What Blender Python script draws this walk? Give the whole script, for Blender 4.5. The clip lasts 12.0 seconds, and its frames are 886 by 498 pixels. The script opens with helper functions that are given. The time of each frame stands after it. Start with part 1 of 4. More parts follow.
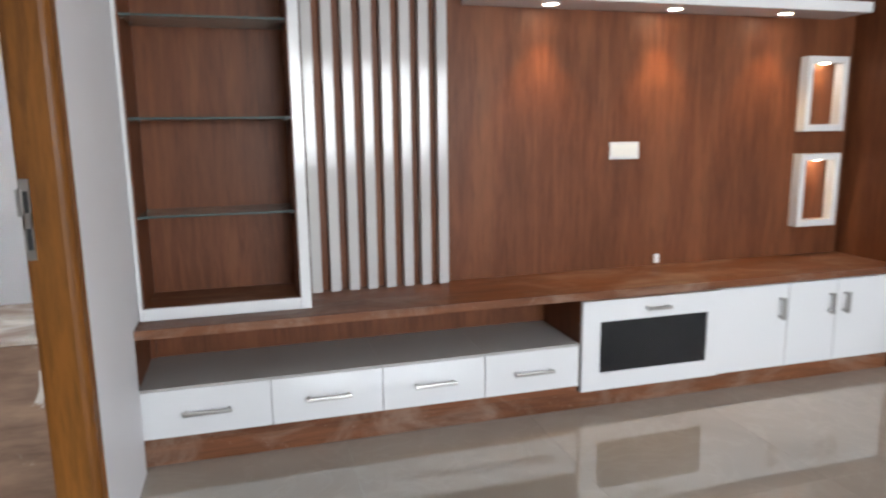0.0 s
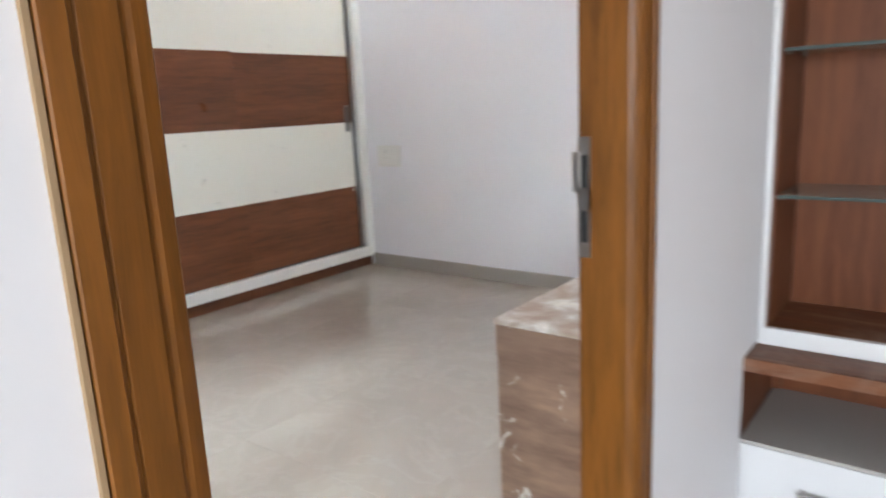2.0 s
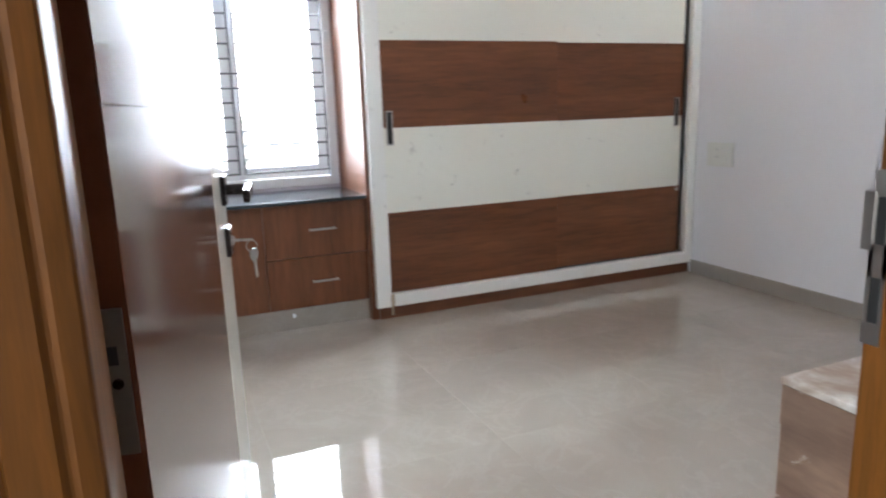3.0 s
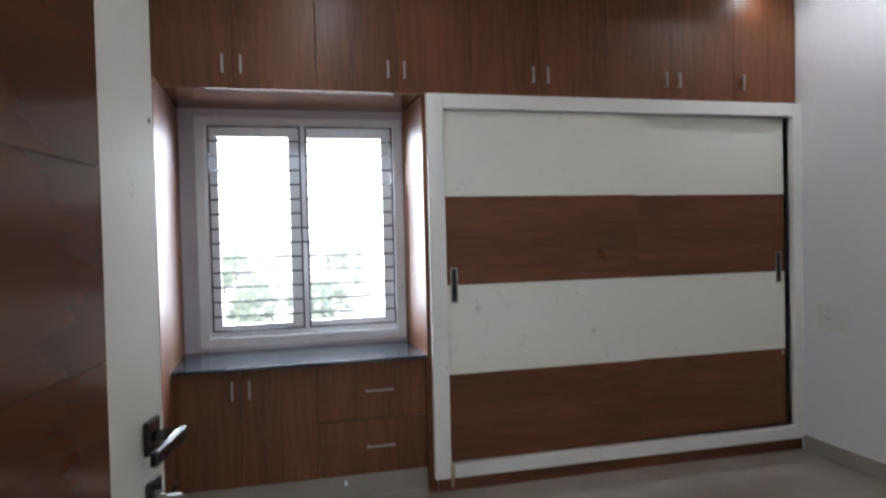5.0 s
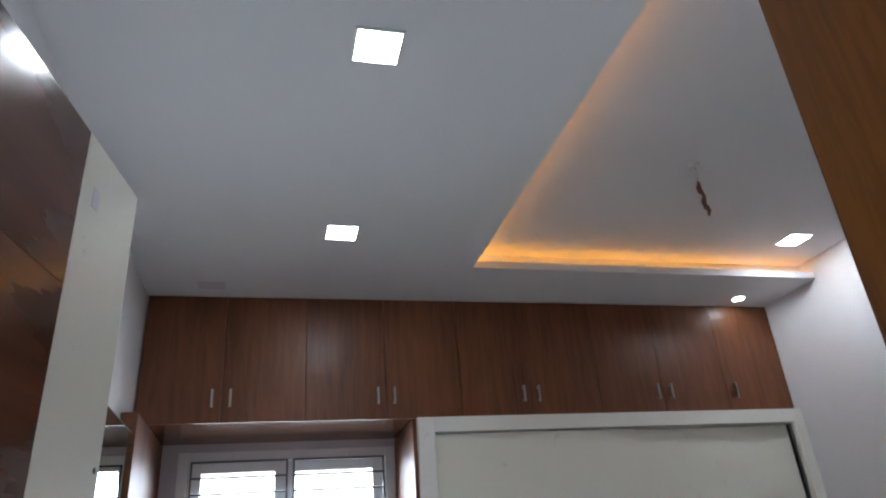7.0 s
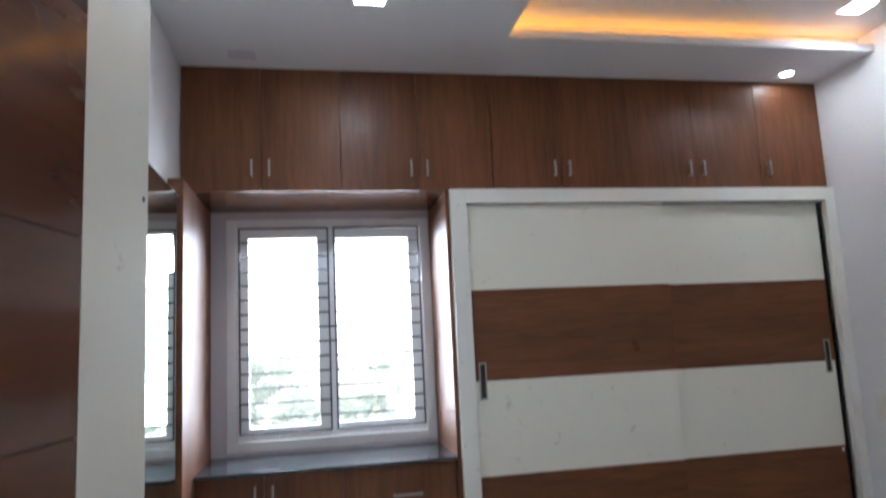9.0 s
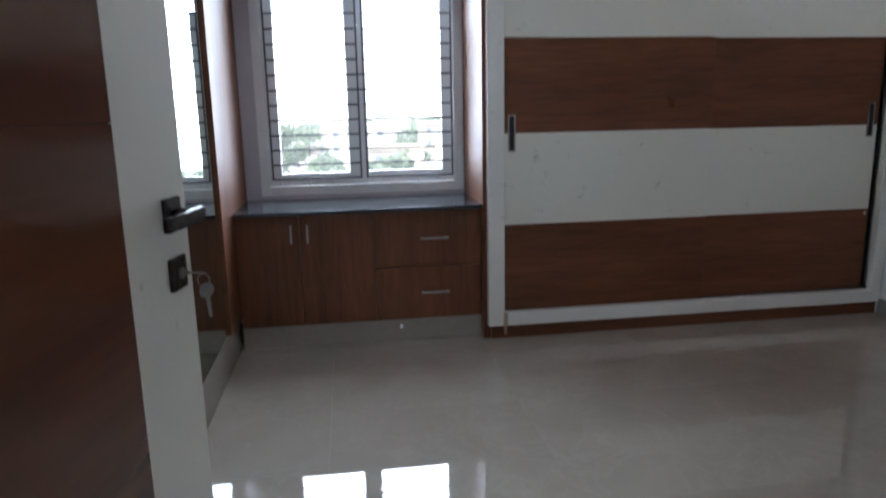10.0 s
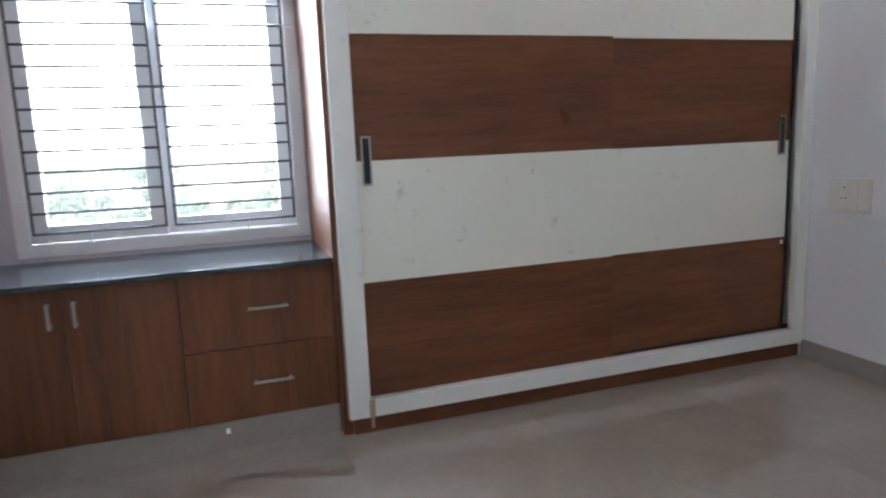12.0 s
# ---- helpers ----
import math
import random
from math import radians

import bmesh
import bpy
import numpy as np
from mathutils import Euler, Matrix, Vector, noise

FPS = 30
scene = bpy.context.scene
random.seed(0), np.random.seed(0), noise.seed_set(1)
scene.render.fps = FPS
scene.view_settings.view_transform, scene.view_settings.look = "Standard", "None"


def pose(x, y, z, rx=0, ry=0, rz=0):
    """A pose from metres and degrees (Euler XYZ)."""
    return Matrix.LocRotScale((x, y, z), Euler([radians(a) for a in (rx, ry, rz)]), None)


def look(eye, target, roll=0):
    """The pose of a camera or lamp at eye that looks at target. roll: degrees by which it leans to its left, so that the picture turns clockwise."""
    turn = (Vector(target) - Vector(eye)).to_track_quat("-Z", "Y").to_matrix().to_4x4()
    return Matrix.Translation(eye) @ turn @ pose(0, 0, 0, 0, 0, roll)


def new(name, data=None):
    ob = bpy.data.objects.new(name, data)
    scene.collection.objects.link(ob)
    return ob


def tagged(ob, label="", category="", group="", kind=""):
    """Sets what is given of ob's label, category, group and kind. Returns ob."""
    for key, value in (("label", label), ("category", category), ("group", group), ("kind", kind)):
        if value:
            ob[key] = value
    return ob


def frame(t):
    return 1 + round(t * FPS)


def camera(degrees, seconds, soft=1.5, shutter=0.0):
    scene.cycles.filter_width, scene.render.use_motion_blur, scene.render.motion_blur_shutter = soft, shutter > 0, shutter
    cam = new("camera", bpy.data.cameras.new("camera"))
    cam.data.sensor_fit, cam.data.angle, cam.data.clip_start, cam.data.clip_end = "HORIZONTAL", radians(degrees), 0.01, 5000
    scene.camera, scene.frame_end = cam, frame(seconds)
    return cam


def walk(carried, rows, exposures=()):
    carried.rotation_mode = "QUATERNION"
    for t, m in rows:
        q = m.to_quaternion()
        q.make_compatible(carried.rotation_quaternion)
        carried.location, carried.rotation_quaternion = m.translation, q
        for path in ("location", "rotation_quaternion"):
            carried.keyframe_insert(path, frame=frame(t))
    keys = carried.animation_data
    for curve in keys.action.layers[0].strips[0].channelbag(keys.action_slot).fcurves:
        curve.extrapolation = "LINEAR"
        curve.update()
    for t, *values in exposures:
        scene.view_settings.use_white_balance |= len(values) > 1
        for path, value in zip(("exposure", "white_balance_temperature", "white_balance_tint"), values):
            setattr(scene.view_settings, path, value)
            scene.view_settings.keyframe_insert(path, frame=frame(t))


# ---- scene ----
cam = camera(66.7, 12.0, soft=2.1, shutter=0.4)
PATH = [
    (0, (0.318, -0.114, 1.242), (0.858, 1.778, 0.887), -0.7),
    (0.5, (0.359, 0.063, 1.225), (0.574, 2.014, 0.841), -1.3),
    (0.6, (0.361, 0.102, 1.22), (0.507, 2.057, 0.828), -1.7),
    (1, (0.36, 0.27, 1.218), (0.201, 2.222, 0.813), -1.6),
    (1.5, (0.369, 0.479, 1.196), (-0.373, 2.293, 0.793), -1.1),
    (2, (0.289, 0.703, 1.192), (-0.921, 2.24, 0.778), -2.8),
    (2.5, (0.245, 0.853, 1.196), (-1.328, 2.017, 0.784), -3.4),
    (2.8, (0.252, 0.939, 1.199), (-1.48, 1.853, 0.79), -2.1),
    (3, (0.277, 0.976, 1.215), (-1.524, 1.743, 0.804), -1.9),
    (3.2, (0.279, 1.016, 1.204), (-1.56, 1.701, 0.816), -2.2),
    (4.8, (0.086, 1.206, 1.336), (-1.83, 1.771, 1.233), -1.6),
    (5, (0.12, 1.288, 1.387), (-1.819, 1.779, 1.344), -1.4),
    (5.5, (0.098, 1.333, 1.408), (-1.847, 1.74, 1.637), -2.1),
    (6, (0.099, 1.35, 1.422), (-1.836, 1.726, 1.759), -2.6),
    (6.5, (0.088, 1.352, 1.445), (-1.723, 1.801, 2.167), -4.1),
    (6.7, (0.101, 1.358, 1.426), (-1.639, 1.836, 2.288), -4.6),
    (8.3, (0.087, 1.352, 1.38), (-1.743, 1.797, 2.054), -3.3),
    (8.5, (0.096, 1.361, 1.354), (-1.771, 1.784, 1.933), -3.3),
    (9, (0.102, 1.374, 1.325), (-1.846, 1.753, 1.599), -2.8),
    (9.5, (0.112, 1.349, 1.268), (-1.859, 1.68, 1.22), -2.0),
    (10, (0.086, 1.372, 1.23), (-1.855, 1.644, 0.83), -1.2),
    (10.5, (-0.06, 1.387, 1.216), (-1.97, 1.676, 0.7), 0.0),
    (11, (-0.275, 1.422, 1.222), (-2.176, 1.852, 0.772), -0.8),
    (11.5, (-0.537, 1.515, 1.225), (-2.431, 2.038, 0.851), -2.4),
    (12, (-0.791, 1.651, 1.196), (-2.659, 2.286, 0.865), -2.3),
]

# ---- world and large lights ----
EXPOSURES = [(0.0, 2.40, 6550, 10), (0.6, 2.58, 6550, 10), (1.0, 2.60, 6500, 10), (1.5, 2.70, 6500, 10), (2.4, 2.82, 6450, 10), (3.0, 2.42, 6420, 10), (3.2, 2.30, 6400, 10), (4.8, 1.70, 6320, 10), (5.5, 1.43, 6250, 10),
             (6.5, 1.11, 6280, 10), (8.3, 1.85, 6260, 10), (9.0, 1.74, 6200, 10), (9.5, 1.18, 6120, 10), (10.0, 1.10, 5960, 10), (10.6, 1.54, 5900, 10), (11.2, 1.82, 6080, 10), (12.0, 1.90, 6120, 10)]
walk(cam, [(t, look(eye, target, roll)) for t, eye, target, roll in PATH], EXPOSURES)

world = bpy.data.worlds.new("sky")
scene.world = world
world.use_nodes = True
wn = world.node_tree.nodes
sky = wn.new("ShaderNodeTexSky")
sky.sky_type = "NISHITA"
sky.sun_disc = False
sky.dust_density = 2.0
sky.sun_elevation, sky.sun_rotation = radians(52), radians(120)
wn["Background"].inputs["Strength"].default_value = 0.15
world.node_tree.links.new(sky.outputs["Color"], wn["Background"].inputs["Color"])


def lamp(name, kind, power, colour, matrix, **more):
    data = bpy.data.lights.new(name, kind)
    data.energy, data.color = power, colour
    if kind == "AREA":
        data.shape, data.size, data.size_y = "RECTANGLE", more["sx"], more["sy"]
        data.spread = radians(more["spread"])
    if kind == "SPOT":
        data.spot_size, data.spot_blend, data.shadow_soft_size = radians(more["cone"]), 0.6, 0.03
    if kind == "SUN":
        data.angle = radians(0.5)
    ob = new(name, data)
    ob.matrix_world = matrix
    return ob


lamp("sun", "SUN", 5.0, (1, 0.95, 0.88), look((0, 0, 20), (-11.0, 9.0, 0.0)))
# sky light that comes in at the two windows
lamp("window_daylight", "AREA", 18.5, (0.76, 0.87, 1.0), look((-4.12, 1.48, 1.45), (-2.0, 1.48, 0.5)), sx=1.05, sy=1.2, spread=124)
lamp("living_window_daylight", "AREA", 24, (0.88, 0.94, 1.0), look((1.85, -3.36, 1.45), (1.85, 0, 0.9)), sx=2.3, sy=1.2, spread=140)


# ---- materials ----
def material(name, rough=0.5, metal=0.0, colour=(0.8, 0.8, 0.8)):
    m = bpy.data.materials.new(name)
    m.use_nodes = True
    b = m.node_tree.nodes["Principled BSDF"]
    b.inputs["Base Color"].default_value = (*colour, 1)
    b.inputs["Roughness"].default_value = rough
    b.inputs["Metallic"].default_value = metal
    return m


def add(m, kind, **inputs):
    n = m.node_tree.nodes.new(kind)
    for key, value in inputs.items():
        n.inputs[key.replace("_", " ")].default_value = value
    return n


def link(m, a, b):
    m.node_tree.links.new(a, b)


def coords(m, scale=(1, 1, 1), jitter=False):
    tc = add(m, "ShaderNodeTexCoord")
    mp = add(m, "ShaderNodeMapping", Scale=scale)
    out = tc.outputs["Object"]
    if jitter:
        info = add(m, "ShaderNodeObjectInfo")
        mul = add(m, "ShaderNodeVectorMath")
        mul.operation = "MULTIPLY_ADD"
        comb = add(m, "ShaderNodeCombineXYZ")
        for k in "XYZ":
            link(m, info.outputs["Random"], comb.inputs[k])
        link(m, comb.outputs[0], mul.inputs[0])
        mul.inputs[1].default_value = (37, 23, 51)
        link(m, out, mul.inputs[2])
        out = mul.outputs[0]
    link(m, out, mp.inputs["Vector"])
    return mp.outputs["Vector"]


def noise_tex(m, vec, scale, detail=4.0, rough=0.55, warp=0.0):
    n = add(m, "ShaderNodeTexNoise", Scale=scale, Detail=detail, Roughness=rough, Distortion=warp)
    link(m, vec, n.inputs["Vector"])
    return n.outputs["Fac"]


def ramp(m, fac, stops):
    r = add(m, "ShaderNodeValToRGB")
    el = r.color_ramp.elements
    while len(el) < len(stops):
        el.new(0.5)
    for e, (p, c) in zip(el, stops):
        e.position, e.color = p, (*c, 1) if len(c) == 3 else c
    link(m, fac, r.inputs["Fac"])
    return r.outputs["Color"]


def mix(m, fac, a, b, how="MIX"):
    n = add(m, "ShaderNodeMix")
    n.data_type, n.blend_type = "RGBA", how
    for value, socket in ((fac, n.inputs[0]), (a, n.inputs[6]), (b, n.inputs[7])):
        if isinstance(value, (int, float)):
            socket.default_value = value
        elif isinstance(value, tuple):
            socket.default_value = (*value, 1)
        else:
            link(m, value, socket)
    return n.outputs[2]


def bump(m, height, strength=0.2, distance=0.002):
    n = add(m, "ShaderNodeBump", Strength=strength, Distance=distance)
    link(m, height, n.inputs["Height"])
    link(m, n.outputs["Normal"], m.node_tree.nodes["Principled BSDF"].inputs["Normal"])


def wire(m, colour=None, rough=None):
    b = m.node_tree.nodes["Principled BSDF"]
    if colour is not None:
        link(m, colour, b.inputs["Base Color"])
    if rough is not None:
        link(m, rough, b.inputs["Roughness"])
    return m


def spread(m, fac, lo, hi):
    n = add(m, "ShaderNodeMapRange")
    n.inputs["To Min"].default_value, n.inputs["To Max"].default_value = lo, hi
    link(m, fac, n.inputs["Value"])
    return n.outputs["Result"]


def wood(name, axis, dark, mid, light, rough=0.3, coarse=9.0, seed=0.0, streak=0.55, gloss=0.0, relief=0.06, shine=0.35, uneven=1.0):
    """Wood-print laminate with the grain along one axis."""
    m = material(name, rough)
    long = {"x": (0.09, 1, 1), "y": (1, 0.09, 1), "z": (1, 1, 0.09)}[axis]
    vec = coords(m, long, True)
    big = noise_tex(m, vec, coarse * 0.6, 4.0, 0.55, 0.2)
    fine = noise_tex(m, vec, coarse * 4.5, 5.0, 0.7, 0.4)
    cloud = noise_tex(m, coords(m, (1, 1, 1), True), 2.2, 3.0)
    a = ramp(m, big, [(0.37, dark), (0.51, mid), (0.65, light)])
    f = ramp(m, fine, [(0.36, tuple(c * 0.55 for c in mid)), (0.6, (mid[0] * 1.2, mid[1] * 1.17, mid[2] * 1.12))])
    c = mix(m, streak, a, f)
    c = mix(m, 0.35, c, ramp(m, cloud, [(0.3, (0.72, 0.72, 0.72)), (0.7, (1.0, 1.0, 1.0))]), "MULTIPLY")
    if relief > 0:
        bump(m, fine, relief, 0.001)
    m.node_tree.nodes["Principled BSDF"].inputs["Specular IOR Level"].default_value = shine
    m.node_tree.nodes["Principled BSDF"].inputs["Coat Weight"].default_value = gloss
    m.node_tree.nodes["Principled BSDF"].inputs["Coat Roughness"].default_value = 0.08
    return wire(m, c, spread(m, cloud, rough * (1 - 0.2 * uneven), rough * (1 + 0.25 * uneven)))


W_DARK, W_MID, W_LIGHT = (0.100, 0.036, 0.016), (0.168, 0.061, 0.026), (0.235, 0.091, 0.040)
WOOD_V = wood("walnut_laminate_upright", "z", W_DARK, W_MID, W_LIGHT, 0.36)
WOOD_H = wood("walnut_laminate_lengthwise", "y", W_DARK, W_MID, W_LIGHT, 0.30)
WOOD_X = wood("walnut_laminate_crosswise", "x", W_DARK, W_MID, W_LIGHT, 0.34)
WOOD_GLOSS = wood("walnut_laminate_glossy", "z", W_DARK, W_MID, W_LIGHT, 0.13, relief=0.0, shine=0.32)
WOOD_BAY = wood("walnut_laminate_satin", "z", W_DARK, W_MID, W_LIGHT, 0.48, relief=0.0, shine=0.3)
WOOD_TV = wood("walnut_laminate_panel", "z", W_DARK, (0.150, 0.050, 0.022), (0.245, 0.092, 0.041), 0.42, 11.0, shine=0.2)
WOOD_TVX = wood("walnut_laminate_counter", "x", W_DARK, W_MID, W_LIGHT, 0.46, shine=0.25)
def dusted(m, colour, amount):
    """Pale dusty blotches and flecks over a finished material."""
    b = m.node_tree.nodes["Principled BSDF"]
    base = b.inputs["Base Color"].links[0].from_socket
    blot = ramp(m, noise_tex(m, coords(m, (0.6, 1, 1)), 5.0, 6.0, 0.7, 0.8), [(0.48, (0, 0, 0)), (0.72, (amount, amount, amount))])
    fleck = ramp(m, noise_tex(m, coords(m), 55.0, 3.0), [(0.66, (0, 0, 0)), (0.78, (amount, amount, amount))])
    return wire(m, mix(m, mix(m, 1.0, blot, fleck, "ADD"), base, colour))


dusted(WOOD_TVX, (0.42, 0.33, 0.26), 0.4)
DOOR_WOOD = wood("door_leaf_laminate", "x", (0.082, 0.029, 0.017), (0.118, 0.043, 0.023), (0.160, 0.062, 0.031), 0.17, streak=0.14, gloss=0.4, relief=0.0, uneven=0.3)
TEAK = wood("varnished_teak", "z", (0.07, 0.024, 0.004), (0.185, 0.068, 0.010), (0.28, 0.108, 0.017), 0.46, 14.0, streak=0.6, gloss=0.03, shine=0.25)


def paint(name, colour, rough, grain=0.08, scale=60.0):
    m = material(name, rough, 0, colour)
    vec = coords(m)
    n1, n2 = noise_tex(m, vec, 1.3, 3.0), noise_tex(m, vec, scale, 4.0)
    lo = tuple(c * (1 - grain) for c in colour)
    c = mix(m, 0.5, ramp(m, n1, [(0.3, lo), (0.7, colour)]), colour)
    bump(m, n2, 0.08, 0.0015)
    return wire(m, c, spread(m, n1, rough * 0.9, rough * 1.1))


WALL = paint("white_wall_paint", (0.78, 0.775, 0.79), 0.55)
CEIL = paint("white_ceiling_paint", (0.75, 0.755, 0.77), 0.7, 0.04)
PUTTY = paint("lilac_grey_paint", (0.62, 0.59, 0.64), 0.5)
WHITE = paint("white_gloss_laminate", (0.69, 0.69, 0.69), 0.12, 0.03, 200.0)
UPVC = paint("white_window_plastic", (0.91, 0.92, 0.93), 0.28, 0.03, 150.0)
# Darker, blotchier grey than the white fronts, for the open shelf tops.
GREY_LAMINATE = paint("mottled_grey_laminate", (0.42, 0.40, 0.37), 0.45, 0.2, 30.0)
SLAT = paint("pearl_grey_gloss_laminate", (0.50, 0.485, 0.47), 0.06, 0.04, 200.0)
SLAT.node_tree.nodes["Principled BSDF"].inputs["Specular IOR Level"].default_value = 0.35
CREAM = paint("ivory_switch_plastic", (0.72, 0.71, 0.66), 0.3, 0.03, 150.0)


def stained_white(name, colour, vein):
    m = material(name, 0.22, 0, colour)
    vec = coords(m)
    n1 = noise_tex(m, vec, 2.1, 6.0, 0.6, 1.6)
    n2 = noise_tex(m, vec, 14.0, 3.0)
    line = ramp(m, n1, [(0.485, (0, 0, 0)), (0.5, (1, 1, 1)), (0.515, (0, 0, 0))])
    spot = ramp(m, n2, [(0.60, (0, 0, 0)), (0.78, (1, 1, 1))])
    c = mix(m, mix(m, 1.0, line, spot, "MULTIPLY"), colour, vein)
    bump(m, n2, 0.03, 0.001)
    return wire(m, c, spread(m, n2, 0.18, 0.3))


DOOR_WHITE = stained_white("white_wardrobe_laminate", (0.81, 0.795, 0.70), (0.42, 0.38, 0.33))
FRAME_WHITE = stained_white("white_marbled_laminate", (0.81, 0.80, 0.75), (0.45, 0.42, 0.38))


def floor_tile(name):
    m = material(name, 0.03)
    vec = coords(m, (1, 1, 1), True)
    n1 = noise_tex(m, vec, 1.3, 5.0, 0.6, 1.2)
    n2 = noise_tex(m, vec, 3.4, 6.0, 0.62, 1.1)
    base = ramp(m, n1, [(0.25, (0.295, 0.249, 0.203)), (0.5, (0.325, 0.277, 0.229)), (0.75, (0.362, 0.312, 0.261))])
    veins = ramp(m, n2, [(0.44, (0, 0, 0)), (0.5, (1, 1, 1)), (0.52, (0, 0, 0))])
    c = mix(m, mix(m, 0.07, (0, 0, 0), veins), base, (0.60, 0.55, 0.49))
    m.node_tree.nodes["Principled BSDF"].inputs["IOR"].default_value = 1.9
    return wire(m, c, spread(m, n1, 0.0, 0.03))


TILE = floor_tile("polished_vitrified_tile")
GROUT = paint("beige_grout", (0.46, 0.42, 0.36), 0.8)
SKIRT = paint("grey_beige_skirting_tile", (0.36, 0.33, 0.29), 0.2, 0.15, 20.0)


def granite():
    m = material("dark_granite", 0.09)
    n = noise_tex(m, coords(m), 90.0, 5.0)
    return wire(m, ramp(m, n, [(0.4, (0.022, 0.026, 0.030)), (0.62, (0.05, 0.057, 0.063)), (0.74, (0.11, 0.12, 0.125))]))


GRANITE = granite()


def brushed(name, colour, rough):
    m = material(name, rough, 1.0, colour)
    n = noise_tex(m, coords(m, (1, 1, 8)), 120.0, 3.0)
    bump(m, n, 0.05, 0.0005)
    return wire(m, None, spread(m, n, rough * 0.7, rough * 1.4))


STEEL = brushed("brushed_steel", (0.40, 0.385, 0.365), 0.34)
BLACK_METAL = brushed("black_nickel", (0.06, 0.05, 0.05), 0.25)
AGED = brushed("aged_steel", (0.20, 0.18, 0.16), 0.45)
# Near-black paints the shade inside slots, holes and gaps; also small marks.
DARK = paint("slot_shade_and_mark_black", (0.012, 0.012, 0.012), 0.6)
BAR_IRON = paint("dark_painted_iron", (0.09, 0.10, 0.11), 0.4, 0.2)
BLACK_GLASS = material("black_glass_panel", 0.07, 0, (0.006, 0.007, 0.009))
TAPE = paint("brown_packing_tape", (0.42, 0.33, 0.22), 0.35, 0.3, 60.0)
RAW_EDGE = paint("raw_light_timber_edge", (0.36, 0.24, 0.13), 0.6, 0.25, 40.0)


BARE_COPPER = paint("brown_taped_wire", (0.20, 0.11, 0.06), 0.5, 0.4, 120.0)
RED_WIRE = paint("dull_red_wire", (0.25, 0.06, 0.04), 0.5, 0.2, 120.0)


def plywood():
    m = material("worn_plywood", 0.65)
    v1, v2 = coords(m, (0.2, 1, 1)), coords(m)
    g = noise_tex(m, v1, 22.0, 5.0, 0.65)
    st = noise_tex(m, v2, 7.0, 6.0, 0.7, 0.8)
    c = ramp(m, g, [(0.3, (0.13, 0.072, 0.045)), (0.7, (0.27, 0.165, 0.105))])
    c = mix(m, ramp(m, st, [(0.60, (0, 0, 0)), (0.66, (1, 1, 1))]), c, (0.56, 0.52, 0.46))
    c = mix(m, ramp(m, noise_tex(m, v2, 3.0, 4.0), [(0.4, (0.5, 0.5, 0.5)), (0.6, (0, 0, 0))]), c, (0.12, 0.065, 0.04))
    bump(m, g, 0.3, 0.002)
    return wire(m, c)


PLY = plywood()


def dusty_ply():
    m = material("dusty_plywood_top", 0.7)
    n = noise_tex(m, coords(m), 6.0, 6.0, 0.65, 0.6)
    return wire(m, ramp(m, n, [(0.38, (0.24, 0.165, 0.12)), (0.5, (0.33, 0.27, 0.22)), (0.66, (0.55, 0.51, 0.46))]))


PLY_TOP = dusty_ply()


def glass(name, tint, rough=0.0):
    m = material(name, rough, 0, tint)
    b = m.node_tree.nodes["Principled BSDF"]
    b.inputs["Transmission Weight"].default_value = 1.0
    b.inputs["IOR"].default_value = 1.45
    return m


def pane_glass(name):
    m = bpy.data.materials.new(name)
    m.use_nodes = True
    nt = m.node_tree
    nt.nodes.remove(nt.nodes["Principled BSDF"])
    tr, gl = nt.nodes.new("ShaderNodeBsdfTransparent"), nt.nodes.new("ShaderNodeBsdfGlossy")
    gl.inputs["Roughness"].default_value = 0.02
    mx, fr = nt.nodes.new("ShaderNodeMixShader"), nt.nodes.new("ShaderNodeFresnel")
    fr.inputs["IOR"].default_value = 1.3
    link(m, fr.outputs[0], mx.inputs[0])
    link(m, tr.outputs[0], mx.inputs[1])
    link(m, gl.outputs[0], mx.inputs[2])
    # Translucent share in the glass imitates glare and haze over the view.
    veil, both = nt.nodes.new("ShaderNodeBsdfTranslucent"), nt.nodes.new("ShaderNodeMixShader")
    veil.inputs["Color"].default_value = (0.9, 0.9, 0.88, 1)
    veil_share = ramp(m, noise_tex(m, coords(m), 5.0, 4.0), [(0.3, (0.012, 0.012, 0.012)), (0.7, (0.026, 0.026, 0.026))])
    link(m, veil_share, both.inputs[0])
    link(m, mx.outputs[0], both.inputs[1])
    link(m, veil.outputs[0], both.inputs[2])
    link(m, both.outputs[0], nt.nodes["Material Output"].inputs["Surface"])
    return m


PANE = pane_glass("clear_window_glass")
SHELF_GLASS = glass("dusty_green_glass", (0.52, 0.60, 0.57), 0.05)
SHELF_GLASS.node_tree.nodes["Principled BSDF"].inputs["Transmission Weight"].default_value = 0.75
GLASS_EDGE = material("dark_green_glass_edge", 0.5, 0, (0.018, 0.040, 0.036))
MIRROR = material("silvered_mirror", 0.02, 1.0, (0.75, 0.86, 0.82))
MIRROR_EDGE = material("green_mirror_edge", 0.12, 0, (0.42, 0.55, 0.52))


def glow(name, colour, strength):
    m = material(name, 0.5, 0, colour)
    b = m.node_tree.nodes["Principled BSDF"]
    b.inputs["Emission Color"].default_value = (*colour, 1)
    b.inputs["Emission Strength"].default_value = strength
    return m


LED_WHITE = glow("white_led_diffuser", (0.90, 0.95, 1.0), 31.0)
LED_SPOT = glow("warm_led_spot", (1.0, 0.86, 0.66), 12.0)
LED_AMBER = glow("amber_led_strip", (1.0, 0.42, 0.05), 2.6)


